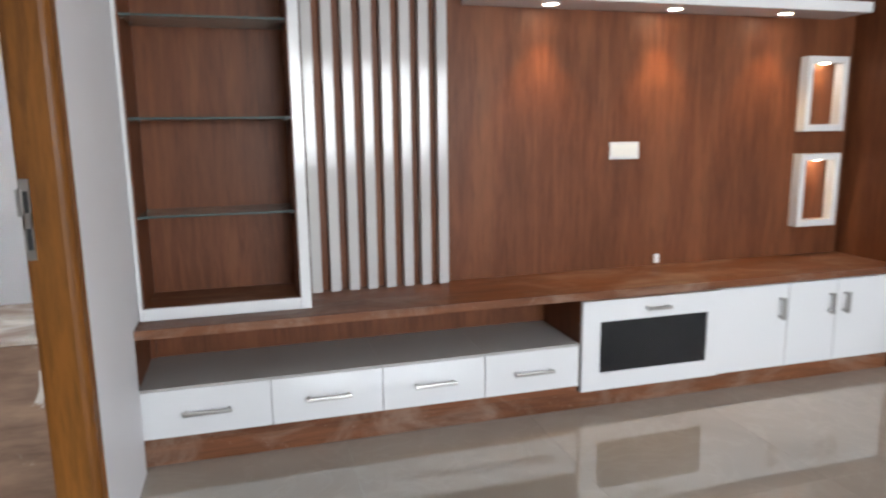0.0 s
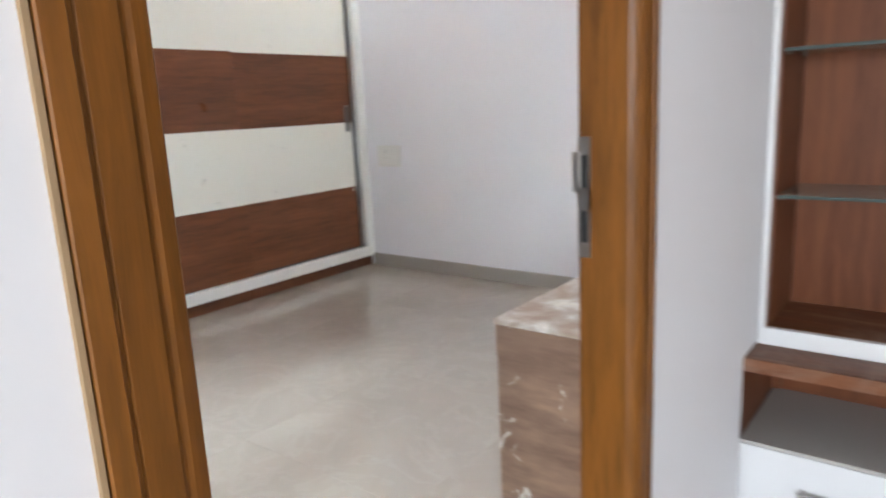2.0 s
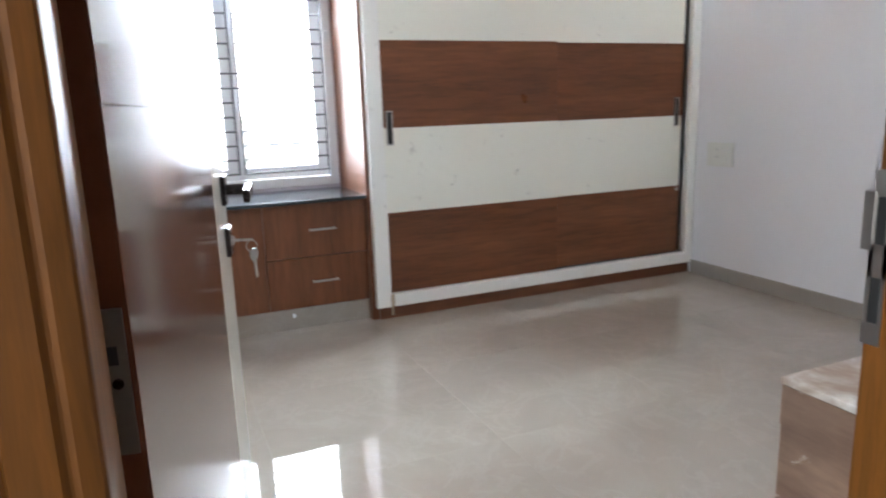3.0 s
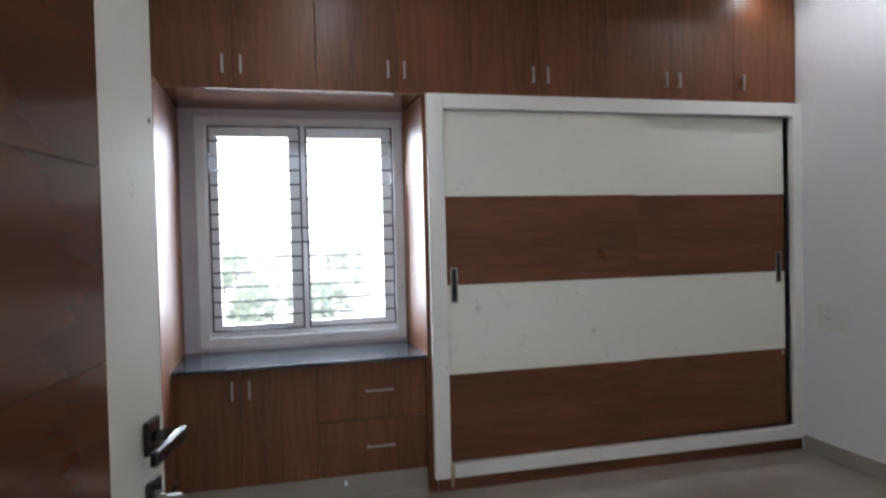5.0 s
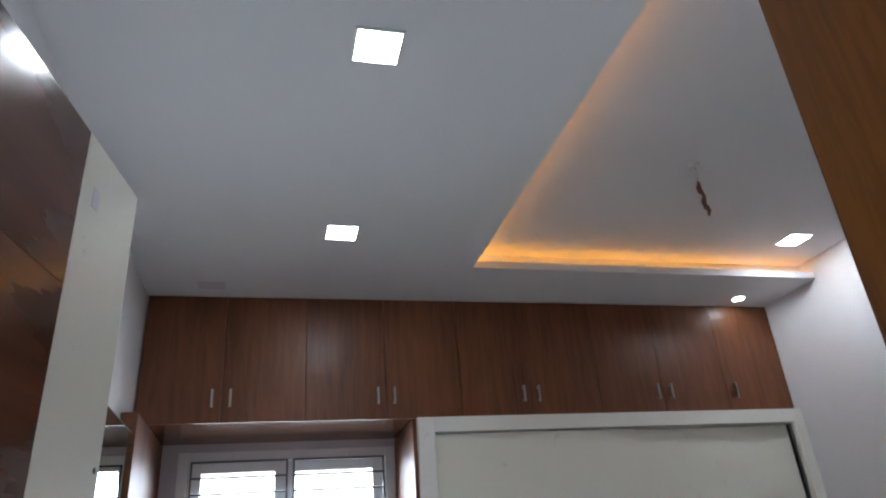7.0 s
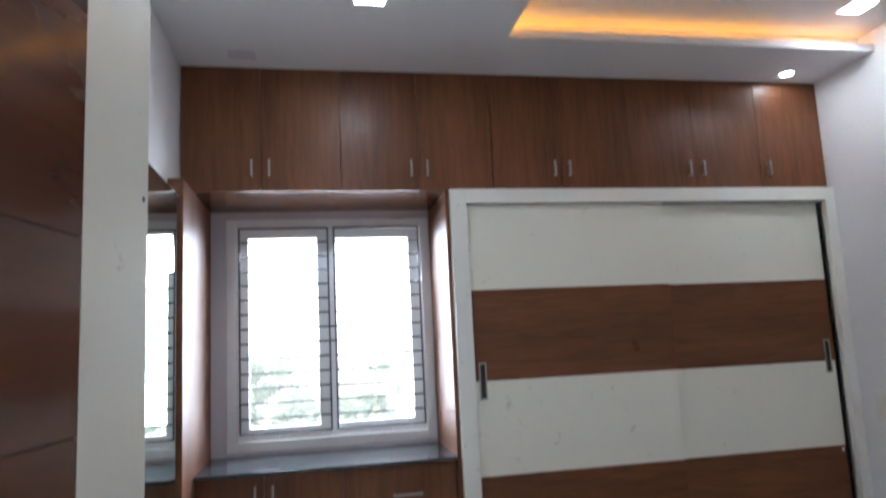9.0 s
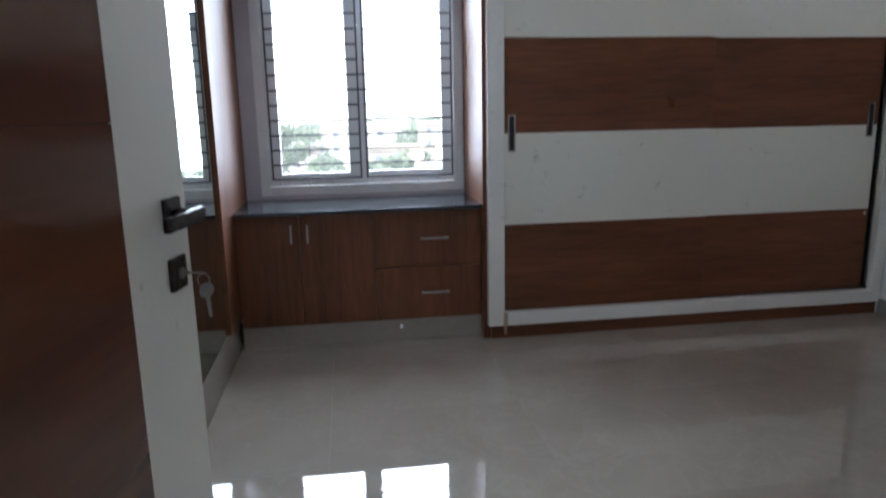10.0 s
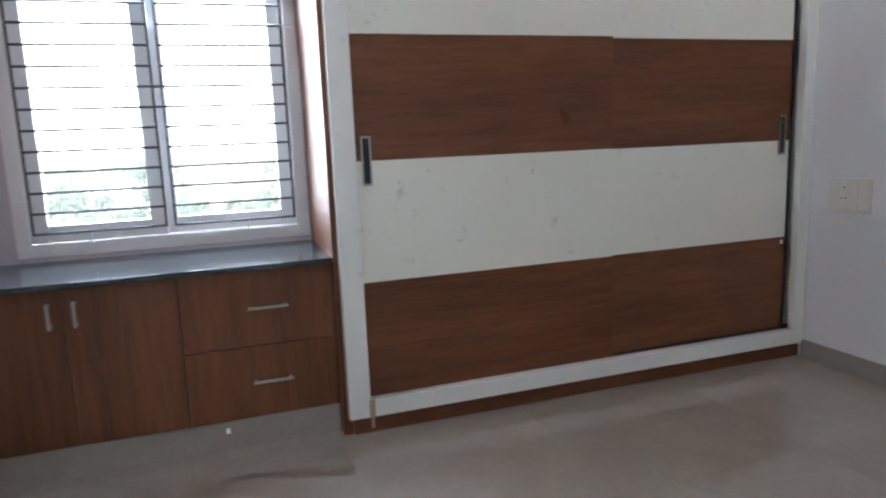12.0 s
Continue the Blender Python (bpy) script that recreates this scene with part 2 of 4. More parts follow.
# ---- mesh helpers ----
def box(bm, x0, x1, y0, y1, z0, z1, bev=0.0, seg=1):
    lo, hi = Vector((min(x0, x1), min(y0, y1), min(z0, z1))), Vector((max(x0, x1), max(y0, y1), max(z0, z1)))
    m = Matrix.Translation((lo + hi) / 2) @ Matrix.Diagonal((*(hi - lo), 1))
    vs = bmesh.ops.create_cube(bm, size=1.0, matrix=m)["verts"]
    if bev:
        es = list({e for v in vs for e in v.link_edges})
        bmesh.ops.bevel(bm, geom=es, offset=bev, segments=seg, affect="EDGES", profile=0.6)
    return bm


def rod(bm, a, b, r, n=10, r2=None):
    a, b = Vector(a), Vector(b)
    d = b - a
    m = Matrix.Translation((a + b) / 2) @ d.to_track_quat("Z", "Y").to_matrix().to_4x4()
    bmesh.ops.create_cone(bm, cap_ends=True, segments=n, radius1=r, radius2=r if r2 is None else r2, depth=d.length, matrix=m)
    return bm


def B(*args, **kw):
    return box(bmesh.new(), *args, **kw)


def part(name, bm, mat, parent=None, label=""):
    me = bpy.data.meshes.new(name)
    bm.to_mesh(me)
    bm.free()
    me.materials.append(mat)
    ob = new(name, me)
    if parent is not None:
        ob.parent = parent
        if parent.type == "EMPTY":
            ob.matrix_parent_inverse = parent.matrix_basis.inverted()
    if label:
        tagged(ob, label)
    return ob


def thing(name, at, label, category, group=""):
    e = new(name)
    e.matrix_basis = Matrix.Translation(at)
    e.empty_display_size = 0.1
    return tagged(e, label, category, group)


def setting(name, bm, mat, label, category=""):
    return tagged(part(name, bm, mat), label, category or name.split("_")[0], kind="structure")


# ---- plan (metres) ----
NORTH, SOUTH = 4.460, 0.715          # bedroom walls
WINW = -3.955                        # inner face of the window wall
LIV, BED = -0.111, -0.222            # the two faces of the door wall
CEIL_Z, TRAY_Z = 2.808, 2.930
DY0, DY1, DZ = 0.935, 1.700, 2.088    # clear door opening
TVB = 2.825                          # back panel of the television wall
RIGHT, BACK = 4.3, -3.3              # living room limits

# ---- structure ----
bm = bmesh.new()
box(bm, BED, LIV, BACK - 0.12, DY0 - 0.0695, 0, 3.05)
box(bm, BED, LIV, DY1 + 0.0695, 2.404, 0, 3.05)
box(bm, BED, LIV, 2.404, NORTH + 0.12, 0.542, 3.05)
box(bm, BED, LIV - 0.032, 2.404, NORTH + 0.12, 0, 0.542)
box(bm, BED, LIV, DY0 - 0.0695, DY1 + 0.0695, DZ + 0.0695, 3.05)
setting("wall_door", bm, WALL, "white painted partition wall with a doorway")
setting("wall_north", B(WINW - 0.15, BED, NORTH, NORTH + 0.12, 0, 3.05), WALL, "plain white painted bedroom wall")
setting("wall_south", B(WINW - 0.15, BED, SOUTH - 0.12, SOUTH, 0, 3.05), WALL, "plain white painted bedroom wall behind the door")
bm = bmesh.new()
box(bm, WINW - 0.15, WINW, SOUTH, 0.873, 0, 3.05)
box(bm, WINW - 0.15, WINW, 2.076, NORTH, 0, 3.05)
box(bm, WINW - 0.15, WINW, 0.873, 2.076, 0, 0.760)
box(bm, WINW - 0.15, WINW, 0.873, 2.076, 2.097, 3.05)
setting("wall_west", bm, PUTTY, "lilac grey painted outer wall round the window")
setting("wall_television", B(LIV + 0.001, RIGHT, 2.85, 2.97, 0, 3.05), WALL, "white wall behind the television unit")
setting("wall_east", B(RIGHT, RIGHT + 0.12, BACK, 2.85, 0, 3.05), WALL, "plain white living room wall")
bm = bmesh.new()
box(bm, LIV, 0.7, BACK - 0.12, BACK, 0, 3.05)
box(bm, 3.0, RIGHT, BACK - 0.12, BACK, 0, 3.05)
box(bm, 0.7, 3.0, BACK - 0.12, BACK, 0, 0.85)
box(bm, 0.7, 3.0, BACK - 0.12, BACK, 2.05, 3.05)
setting("wall_rear", bm, WALL, "white living room wall with a wide window opening")

# bedroom ceiling: low band, riser and raised tray; the tray runs to the north wall
TX, TY, TE = -2.935, 2.345, -0.75
bm = bmesh.new()
box(bm, WINW, BED, SOUTH, TY, CEIL_Z, CEIL_Z + 0.04)
box(bm, WINW, TX, TY, NORTH, CEIL_Z, CEIL_Z + 0.04)
box(bm, TE, BED, TY, NORTH, CEIL_Z, CEIL_Z + 0.04)
setting("ceiling_band", bm, CEIL, "white false ceiling band with a raised tray", "ceiling")
bm = bmesh.new()
box(bm, WINW, BED, SOUTH, TY - 0.10, TRAY_Z - 0.005, 3.05)
box(bm, WINW, TX - 0.10, TY - 0.10, NORTH, CEIL_Z + 0.04, TRAY_Z)
box(bm, TE + 0.10, BED, TY - 0.10, NORTH, CEIL_Z + 0.04, TRAY_Z)
box(bm, TX - 0.10, TE + 0.10, TY - 0.12, TY - 0.10, CEIL_Z + 0.04, TRAY_Z)
box(bm, WINW, BED, TY - 0.10, NORTH, TRAY_Z, 3.05)
setting("ceiling_tray", bm, CEIL, "white raised ceiling tray lit by a hidden amber strip", "ceiling")
setting("ceiling_living", B(LIV, RIGHT, BACK, 2.85, 2.95, 3.05), CEIL, "plain white living room ceiling", "ceiling")

# floor bed under the tiles
setting("floor", B(WINW, RIGHT, BACK, NORTH, -0.12, -0.0015), GROUT, "cream polished vitrified tile floor", "floor")


def skirting(x0, x1, y0, y1):
    setting("baseboard", B(x0, x1, y0, y1, 0.0005, 0.092, bev=0.002), SKIRT, "grey beige tile skirting along a white wall")


skirting(-3.36, BED, NORTH - 0.012, NORTH)
skirting(-2.438, BED, SOUTH, SOUTH + 0.012)
skirting(BED - 0.012, BED, 1.78, NORTH - 0.014)

# ---- door frame and leaf ----
frame_thing = tagged(new("door_1"), "varnished teak door frame with a moulded edge", "door frame", kind="structure")
FX0, FX1 = -0.214, -0.105            # frame depth, bedroom and living side


def jamb(y_in, out, rebate, ease=1.0):
    """Upright of the frame: y_in is the clear face, out the sign towards the wall."""
    # section: rounded inner edge, bead, flat, groove and outer band
    section = [(0.0, 0.068), (-0.0015, 0.0668), (-0.002, 0.052), (0.002, 0.050), (0.002, 0.0475), (0.0, 0.046), (0.0005, 0.022),
               (0.003, 0.0185), (0.003, 0.0165), (0.002, 0.013), (0.003 + 0.003 * ease, 0.001 + 0.0065 * ease), (0.004 + 0.008 * ease, 0.0032 * ease), (0.006 + 0.015 * ease, 0.0)]
    pts = [(FX1 - a, y_in + out * b) for a, b in section]
    pts += [(FX0 + 0.012, y_in), (FX0 + 0.012, y_in + out * rebate), (FX0, y_in + out * rebate), (FX0, y_in + out * 0.068)]
    bm = bmesh.new()
    low, high = ([bm.verts.new((x, y, z)) for x, y in pts] for z in (0, DZ + 0.068))
    for k in range(len(pts)):
        n = (k + 1) % len(pts)
        bm.faces.new((low[k], low[n], high[n], high[k]))
    bm.faces.new(low)
    bm.faces.new(high)
    bmesh.ops.recalc_face_normals(bm, faces=bm.faces)
    return bm


part("jamb", jamb(DY0, -1, 0.012, 0.2), TEAK, frame_thing)
part("jamb", jamb(DY1, 1, 0.012), TEAK, frame_thing)
bm = bmesh.new()
box(bm, FX0 + 0.012, FX1, DY0, DY1, DZ, DZ + 0.068, bev=0.005)
box(bm, FX0, FX0 + 0.0125, DY0, DY1, DZ + 0.012, DZ + 0.068)
part("lintel", bm, TEAK, frame_thing)
part("edge_strip", B(LIV - 0.001, FX1 - 0.001, DY0 - 0.0735, DY0 - 0.0696, 0, DZ + 0.068), RAW_EDGE, frame_thing, "raw pale timber edge with chipped plaster")
# strike plate on the lock jamb
sp = bmesh.new()
for z0, z1 in ((0.937, 0.962), (1.015, 1.052), (1.105, 1.134)):
    box(sp, -0.209, -0.188, DY1 - 0.0022, DY1 + 0.001, z0, z1)
box(sp, -0.209, -0.204, DY1 - 0.0022, DY1 + 0.001, 0.962, 1.105)
box(sp, -0.192, -0.188, DY1 - 0.0022, DY1 + 0.001, 0.962, 1.105)
box(sp, -0.218, -0.206, DY1 - 0.004, DY1 + 0.001, 1.045, 1.11)
plate = part("strike_plate", sp, STEEL, frame_thing, "steel strike plate")
part("latch_hole", B(-0.204, -0.192, DY1 - 0.001, DY1 + 0.0005, 0.962, 1.015), DARK, plate)
part("latch_hole", B(-0.204, -0.192, DY1 - 0.001, DY1 + 0.0005, 1.052, 1.105), DARK, plate)

# the leaf is modelled along +u from its hinge, then swung open
LEAF_W, LEAF_T = 0.870, 0.040
P0, P1 = Vector((-0.232, 0.950, 0)), Vector((-1.094, 1.101, 0))
uu = (P1 - P0).normalized()
vv = Vector((-uu.y, uu.x, 0)) * -1    # normal of the face seen from the doorway
LM = Matrix(((uu.x, vv.x, 0, P0.x), (uu.y, vv.y, 0, P0.y), (0, 0, 1, 0), (0, 0, 0, 1)))
leaf = tagged(new("door_leaf"), "open flush door in glossy brown laminate with a white lock-side band", "door")
leaf.matrix_basis = LM


def leaf_part(name, bm, mat, parent=leaf, label=""):
    me = bpy.data.meshes.new(name)
    bm.to_mesh(me)
    bm.free()
    me.materials.append(mat)
    ob = new(name, me)
    ob.parent = parent
    if label:
        tagged(ob, label)
    return ob


BAND = 0.660
leaf_part("core", B(0, BAND, -LEAF_T, -0.004, 0.008, 2.078), DOOR_WOOD, leaf)
leaf_part("lock_stile", B(BAND, LEAF_W, -LEAF_T, -0.004, 0.008, 2.078), WHITE, leaf, "white laminated lock stile")
leaf_part("edge_board", B(-0.002, 0.0, -LEAF_T, -0.001, 0.008, 2.078), DOOR_WOOD, leaf)
zs = [0.008, 1.224, 1.490, 1.815, 2.078]
for z0, z1 in zip(zs, zs[1:]):
    leaf_part("face_panel", B(0.0, BAND, -0.005, 0, z0 + 0.0006, z1 - 0.0006, bev=0.0004), DOOR_WOOD, leaf)
leaf_part("lock_band", B(BAND + 0.0005, LEAF_W, -0.005, 0.0005, 0.008, 2.078, bev=0.0008), DOOR_WHITE, leaf, "white laminate band")
leaf_part("latch_face", B(LEAF_W - 0.0005, LEAF_W + 0.0015, -0.032, -0.012, 0.93, 1.14), STEEL, leaf, "steel latch face")
leaf_part("sticker", B(0.10, 0.155, 0, 0.0007, 1.33, 1.375), CREAM, leaf, "small pale paper sticker")
LZ, KZ, LU = 1.079, 0.983, 0.806
for side, y0 in ((1, 0.0005), (-1, -LEAF_T)):
    h = leaf_part("lever_handle", B(LU - 0.027, LU + 0.027, y0, y0 + side * 0.009, LZ - 0.027, LZ + 0.027, bev=0.003, seg=2), BLACK_METAL, leaf, "black nickel lever handle")
    bm = bmesh.new()
    rod(bm, (LU, y0 + side * 0.008, LZ), (LU, y0 + side * 0.050, LZ), 0.010, 12)
    box(bm, LU - 0.125, LU + 0.012, y0 + side * 0.044, y0 + side * 0.056, LZ - 0.011, LZ + 0.011, bev=0.004, seg=2)
    leaf_part("lever", bm, BLACK_METAL, h)
    k = leaf_part("keyhole_plate", B(LU - 0.027, LU + 0.027, y0, y0 + side * 0.009, KZ - 0.027, KZ + 0.027, bev=0.003, seg=2), BLACK_METAL, leaf, "black nickel keyhole plate")
    bm = bmesh.new()
    rod(bm, (LU, y0 + side * 0.007, KZ), (LU, y0 + side * 0.014, KZ), 0.009, 14)
    leaf_part("cylinder", bm, STEEL, k)
# hinge plates on the hinge edge
for hz in (0.30, 1.030, 1.78):
    hg = leaf_part("hinge", B(-0.0045, -0.0018, -0.032, -0.004, hz - 0.055, hz + 0.055), AGED, leaf, "steel butt hinge plate")
    for i, (dy, dz) in enumerate(((-0.024, 0.042), (-0.012, 0.0), (-0.024, -0.040))):
        bm = bmesh.new()
        rod(bm, (-0.0060, dy, hz + dz), (-0.0040, dy, hz + dz), 0.0040, 12)
        leaf_part("screw", bm, BLACK_METAL, hg)
    leaf_part("maker_mark", B(-0.0050, -0.0042, -0.022, -0.010, hz + 0.014, hz + 0.028), DARK, hg)
# keys: one in the lock, one hanging from it
key = tagged(new("key_bunch"), "two steel keys on a ring in the lock", "keys")
key.matrix_basis = LM


KEY = brushed("worn_key_steel", (0.38, 0.36, 0.33), 0.32)


def key_shape(bm, base, down, side, head, length):
    """A flat key: round head at base, shaft along down with a toothed edge towards side."""
    base, down, side = Vector(base), Vector(down).normalized(), Vector(side).normalized()
    flat = down.cross(side)
    m = Matrix((side, down, flat)).transposed().to_4x4()
    m.translation = base
    bmesh.ops.create_cone(bm, cap_ends=True, segments=22, radius1=head, radius2=head, depth=0.0024, matrix=m @ Matrix.Diagonal((1.0, 0.85, 1, 1)))
    for k, w in enumerate((0.0075, 0.0062, 0.0070, 0.0052, 0.0064, 0.0045)):
        c = m @ Matrix.Translation((0.0005 * w, head * 0.8 + (k + 0.5) * length / 6, 0)) @ Matrix.Diagonal((w, length / 6, 0.0022, 1))
        bmesh.ops.create_cube(bm, size=1.0, matrix=c)


bm = bmesh.new()
rod(bm, (LU, 0.010, KZ), (LU, 0.024, KZ), 0.0030, 10)
key_shape(bm, (LU, 0.036, KZ), (0, -1, 0), (1, 0, -0.25), 0.014, 0.012)
leaf_part("lock_key", bm, KEY, key)
bm = bmesh.new()
key_shape(bm, (LU + 0.003, 0.048, KZ - 0.030), (0.06, 0.05, -1), (1, 0.5, 0.06), 0.0145, 0.034)
leaf_part("spare_key", bm, KEY, key)
bm = bmesh.new()
pts = [(LU + 0.002, 0.045 + 0.010 * math.sin(a), KZ - 0.013 + 0.011 * math.cos(a)) for a in [i * math.tau / 16 for i in range(16)]]
for i in range(16):
    rod(bm, pts[i], pts[(i + 1) % 16], 0.0010, 6)
leaf_part("key_ring", bm, KEY, key)
# small marks on the lock band
leaf_part("sticker", B(0.700, 0.722, 0.0006, 0.0012, 1.965, 2.000), PUTTY, leaf, "torn grey sticker remnant")
bm = bmesh.new()
rod(bm, (0.852, 0.0004, 1.585), (0.852, 0.0012, 1.585), 0.005, 10)
leaf_part("screw_hole", bm, DARK, leaf)


# ---- fittings shared by the joinery ----
def bar_handle(parent, a, b, out, thick=0.011, stand=0.026, label="brushed steel bar handle", mat=STEEL):
    """Flat bar between a and b, held off the face by two posts along out."""
    a, b, out = Vector(a), Vector(b), Vector(out)
    d = (b - a).normalized()
    bm = bmesh.new()
    for p in (a + d * 0.010, b - d * 0.010):
        rod(bm, p, p + out * stand, thick * 0.45, 8)
    q0, q1 = a + out * (stand - 0.003), b + out * (stand + thick * 0.7)
    side = d.cross(out) * thick * 0.5
    lo = [min(q0[i] - abs(side[i]), q1[i] + 0 * side[i], q0[i], q1[i] - abs(side[i])) for i in range(3)]
    hi = [max(q0[i] + abs(side[i]), q1[i] + abs(side[i])) for i in range(3)]
    box(bm, lo[0], hi[0], lo[1], hi[1], lo[2], hi[2], bev=0.0025, seg=2)
    return part("handle", bm, mat, parent, label)


# ---- bedroom: sliding wardrobe ----
WX, WY0, WY1, WZ = -3.352, 2.098, 4.457, 2.136
SIDE = 2.078                         # outer face of the side panel
ward = thing("wardrobe", (-3.65, 3.28, 0), "white and walnut banded sliding wardrobe with two doors", "wardrobe")
bm = bmesh.new()
box(bm, WINW + 0.002, WX - 0.044, SIDE, WY0 + 0.020, 0.0, WZ - 0.004)
part("side_panel", bm, WOOD_BAY, ward, "glossy walnut side panel")
part("back_panel", B(WINW + 0.004, WINW + 0.012, WY0 + 0.02, WY1, 0.08, WZ - 0.004), WOOD_V, ward)
part("plinth", B(-3.60, WX - 0.028, WY0 + 0.021, WY1 - 0.002, 0.0, 0.0755, bev=0.001), WOOD_H, ward, "walnut plinth")
IY0, IY1, IZ0, IZ1 = 2.186, 4.392, 0.150, 2.058
part("frame_stile", B(WX - 0.043, WX, WY0, IY0, 0.076, WZ, bev=0.0015), FRAME_WHITE, ward)
part("frame_stile", B(WX - 0.043, WX, IY1, WY1, 0.076, WZ, bev=0.0015), FRAME_WHITE, ward)
part("frame_rail", B(WX - 0.0432, WX - 0.0003, IY0, IY1, 0.076, IZ0, bev=0.0015), FRAME_WHITE, ward)
part("frame_rail", B(WX - 0.0432, WX - 0.0003, IY0, IY1, IZ1, WZ, bev=0.0015), FRAME_WHITE, ward)
# Two near-black slabs stand in for the shade below and behind the doors.
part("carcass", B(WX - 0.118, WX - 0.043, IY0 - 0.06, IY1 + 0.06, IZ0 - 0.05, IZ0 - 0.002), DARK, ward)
part("interior", B(WX - 0.128, WX - 0.122, IY0 - 0.06, IY1 + 0.05, IZ0, IZ1 + 0.02), DARK, ward, "near-black sheet standing in for the shade behind the doors")
ZB = [IZ0 + 0.003, 0.628, 1.111, 1.590, IZ1 - 0.006]
SEAM = 3.345
for dname, x, y0, y1 in (("front_door", WX - 0.034, IY0 + 0.002, SEAM), ("rear_door", WX - 0.068, SEAM - 0.03, IY1 - 0.016)):
    d = part("sliding_door", B(x - 0.020, x - 0.004, y0, y1, ZB[0], ZB[-1]), DOOR_WHITE, ward)
    low = 0.0 if dname == "front_door" else 0.003
    zb = [ZB[0], ZB[1] - low, ZB[2] - low, ZB[3] - low, ZB[4]]
    for i in range(4):
        part("band", B(x - 0.0045, x, y0 + 0.0005, y1 - 0.0005, zb[i] + 0.0006, zb[i + 1] - 0.0006, bev=0.0007), DOOR_WHITE if i % 2 else WOOD_H, d,
             "white laminate band" if i % 2 else "walnut laminate band")
    hy = y0 + 0.045 if dname == "front_door" else y1 - 0.045
    h0, h1 = (1.015, 1.207) if dname == "front_door" else (1.040, 1.232)
    bm = bmesh.new()
    for c in ((hy - 0.020, hy - 0.013, h0, h1), (hy + 0.013, hy + 0.020, h0, h1), (hy - 0.013, hy + 0.013, h0, h0 + 0.008), (hy - 0.013, hy + 0.013, h1 - 0.008, h1)):
        box(bm, x, x + 0.003, *c)
    box(bm, x, x + 0.006, hy - 0.020, hy - 0.016, h0, h1)
    pull = part("recessed_pull", bm, STEEL, d, "steel recessed finger pull")
    part("slot", B(x - 0.0005, x + 0.0008, hy - 0.013, hy + 0.013, h0 + 0.008, h1 - 0.008), DARK, pull)
part("top_track", B(WX - 0.093, WX - 0.0435, IY0, IY1, IZ1 - 0.003, IZ1 + 0.03), STEEL, ward, "steel sliding track")

part("packing_tape", B(WX - 0.0278, WX - 0.0270, 2.190, 2.205, 0.018, 0.0755), TAPE, ward, "strip of brown packing tape")
part("packing_tape", B(WX + 0.0002, WX + 0.0009, 2.180, 2.204, 0.077, 0.152), TAPE, ward, "strip of brown packing tape")
part("door_stop", B(WX - 0.068, WX - 0.062, 4.345, 4.362, 0.590, 0.612, bev=0.002), CREAM, ward, "small ivory door stop")

# ---- bedroom: loft cupboards over wardrobe and window ----
LX, LZ0, LZ1 = -3.400, 2.139, 2.806
LY = [0.722, 1.118, 1.527, 1.945, 2.357, 2.757, 3.182, 3.587, 4.020, 4.457]
handle_side = [1, -1, 1, -1, 1, -1, 1, -1, -1]
for i, (y0, y1) in enumerate(zip(LY, LY[1:])):
    lc = thing("loft_cupboard", (-3.68, (y0 + y1) / 2, LZ0), "walnut laminate loft cupboard up to the ceiling", "cupboard", "loft cupboards in a row")
    part("carcass", B(WINW + 0.003, LX - 0.019, y0 + 0.0004, y1 - 0.0004, LZ0, LZ1), WOOD_GLOSS, lc)
    d = part("cupboard_door", B(LX - 0.018, LX, y0 + 0.0012, y1 - 0.0012, LZ0 + 0.001, LZ1 - 0.002, bev=0.001), WOOD_V, lc)
    hy = y1 - 0.045 if handle_side[i] > 0 else y0 + 0.042
    bar_handle(d, (LX, hy, 2.212), (LX, hy, 2.302), (1, 0, 0), thick=0.012, label="chrome bar handle")

# ---- bedroom: window bay ----
part_bay = thing("bay_side_panel", (-3.54, 0.75, 0.196), "walnut laminate panel lining the window bay", "panel")
part("board", B(WINW + 0.002, -3.120, SOUTH + 0.002, 0.788, 0.196, LZ0 - 0.002, bev=0.001), WOOD_BAY, part_bay)
part("edge_band", B(-3.1199, -3.1185, SOUTH + 0.002, 0.788, 0.196, LZ0 - 0.002), WOOD_X, part_bay, "dark walnut edge band")
setting("mirror_plinth", B(WINW + 0.002, -2.440, SOUTH + 0.001, 0.770, 0.0005, 0.195, bev=0.001), TILE, "cream tile plinth under mirror and bay panel", "plinth")
CX, CZ = -3.438, 0.742
CY = [0.789, 1.112, 1.497, SIDE - 0.001]
setting("base_plinth", B(-3.60, CX - 0.012, CY[0], CY[-1], 0.0005, 0.122), TILE, "cream tile plinth under the base cabinet", "plinth")
scrap = tagged(part("paper_scrap", B(CX - 0.0118, CX - 0.0095, 1.622, 1.637, 0.070, 0.092, bev=0.0008), UPVC), "tiny white scrap stuck on the tile plinth", "scrap")
for i, label in ((0, "walnut base cabinet door unit under the window"), (1, "walnut base cabinet door unit under the window")):
    cab = thing("base_cabinet", (-3.68, (CY[i] + CY[i + 1]) / 2, 0.123), label, "cabinet", "base cabinets under the window")
    part("carcass", B(WINW + 0.003, CX - 0.019, CY[i] + 0.001, CY[i + 1] - 0.001, 0.123, CZ - 0.021), WOOD_V, cab)
    d = part("cabinet_door", B(CX - 0.018, CX, CY[i] + 0.0012, CY[i + 1] - 0.0012, 0.125, CZ - 0.023, bev=0.001), WOOD_V, cab)
    hy = CY[1] + (-0.042 if i == 0 else 0.042)
    bar_handle(d, (CX, hy, 0.575), (CX, hy, 0.672), (1, 0, 0))
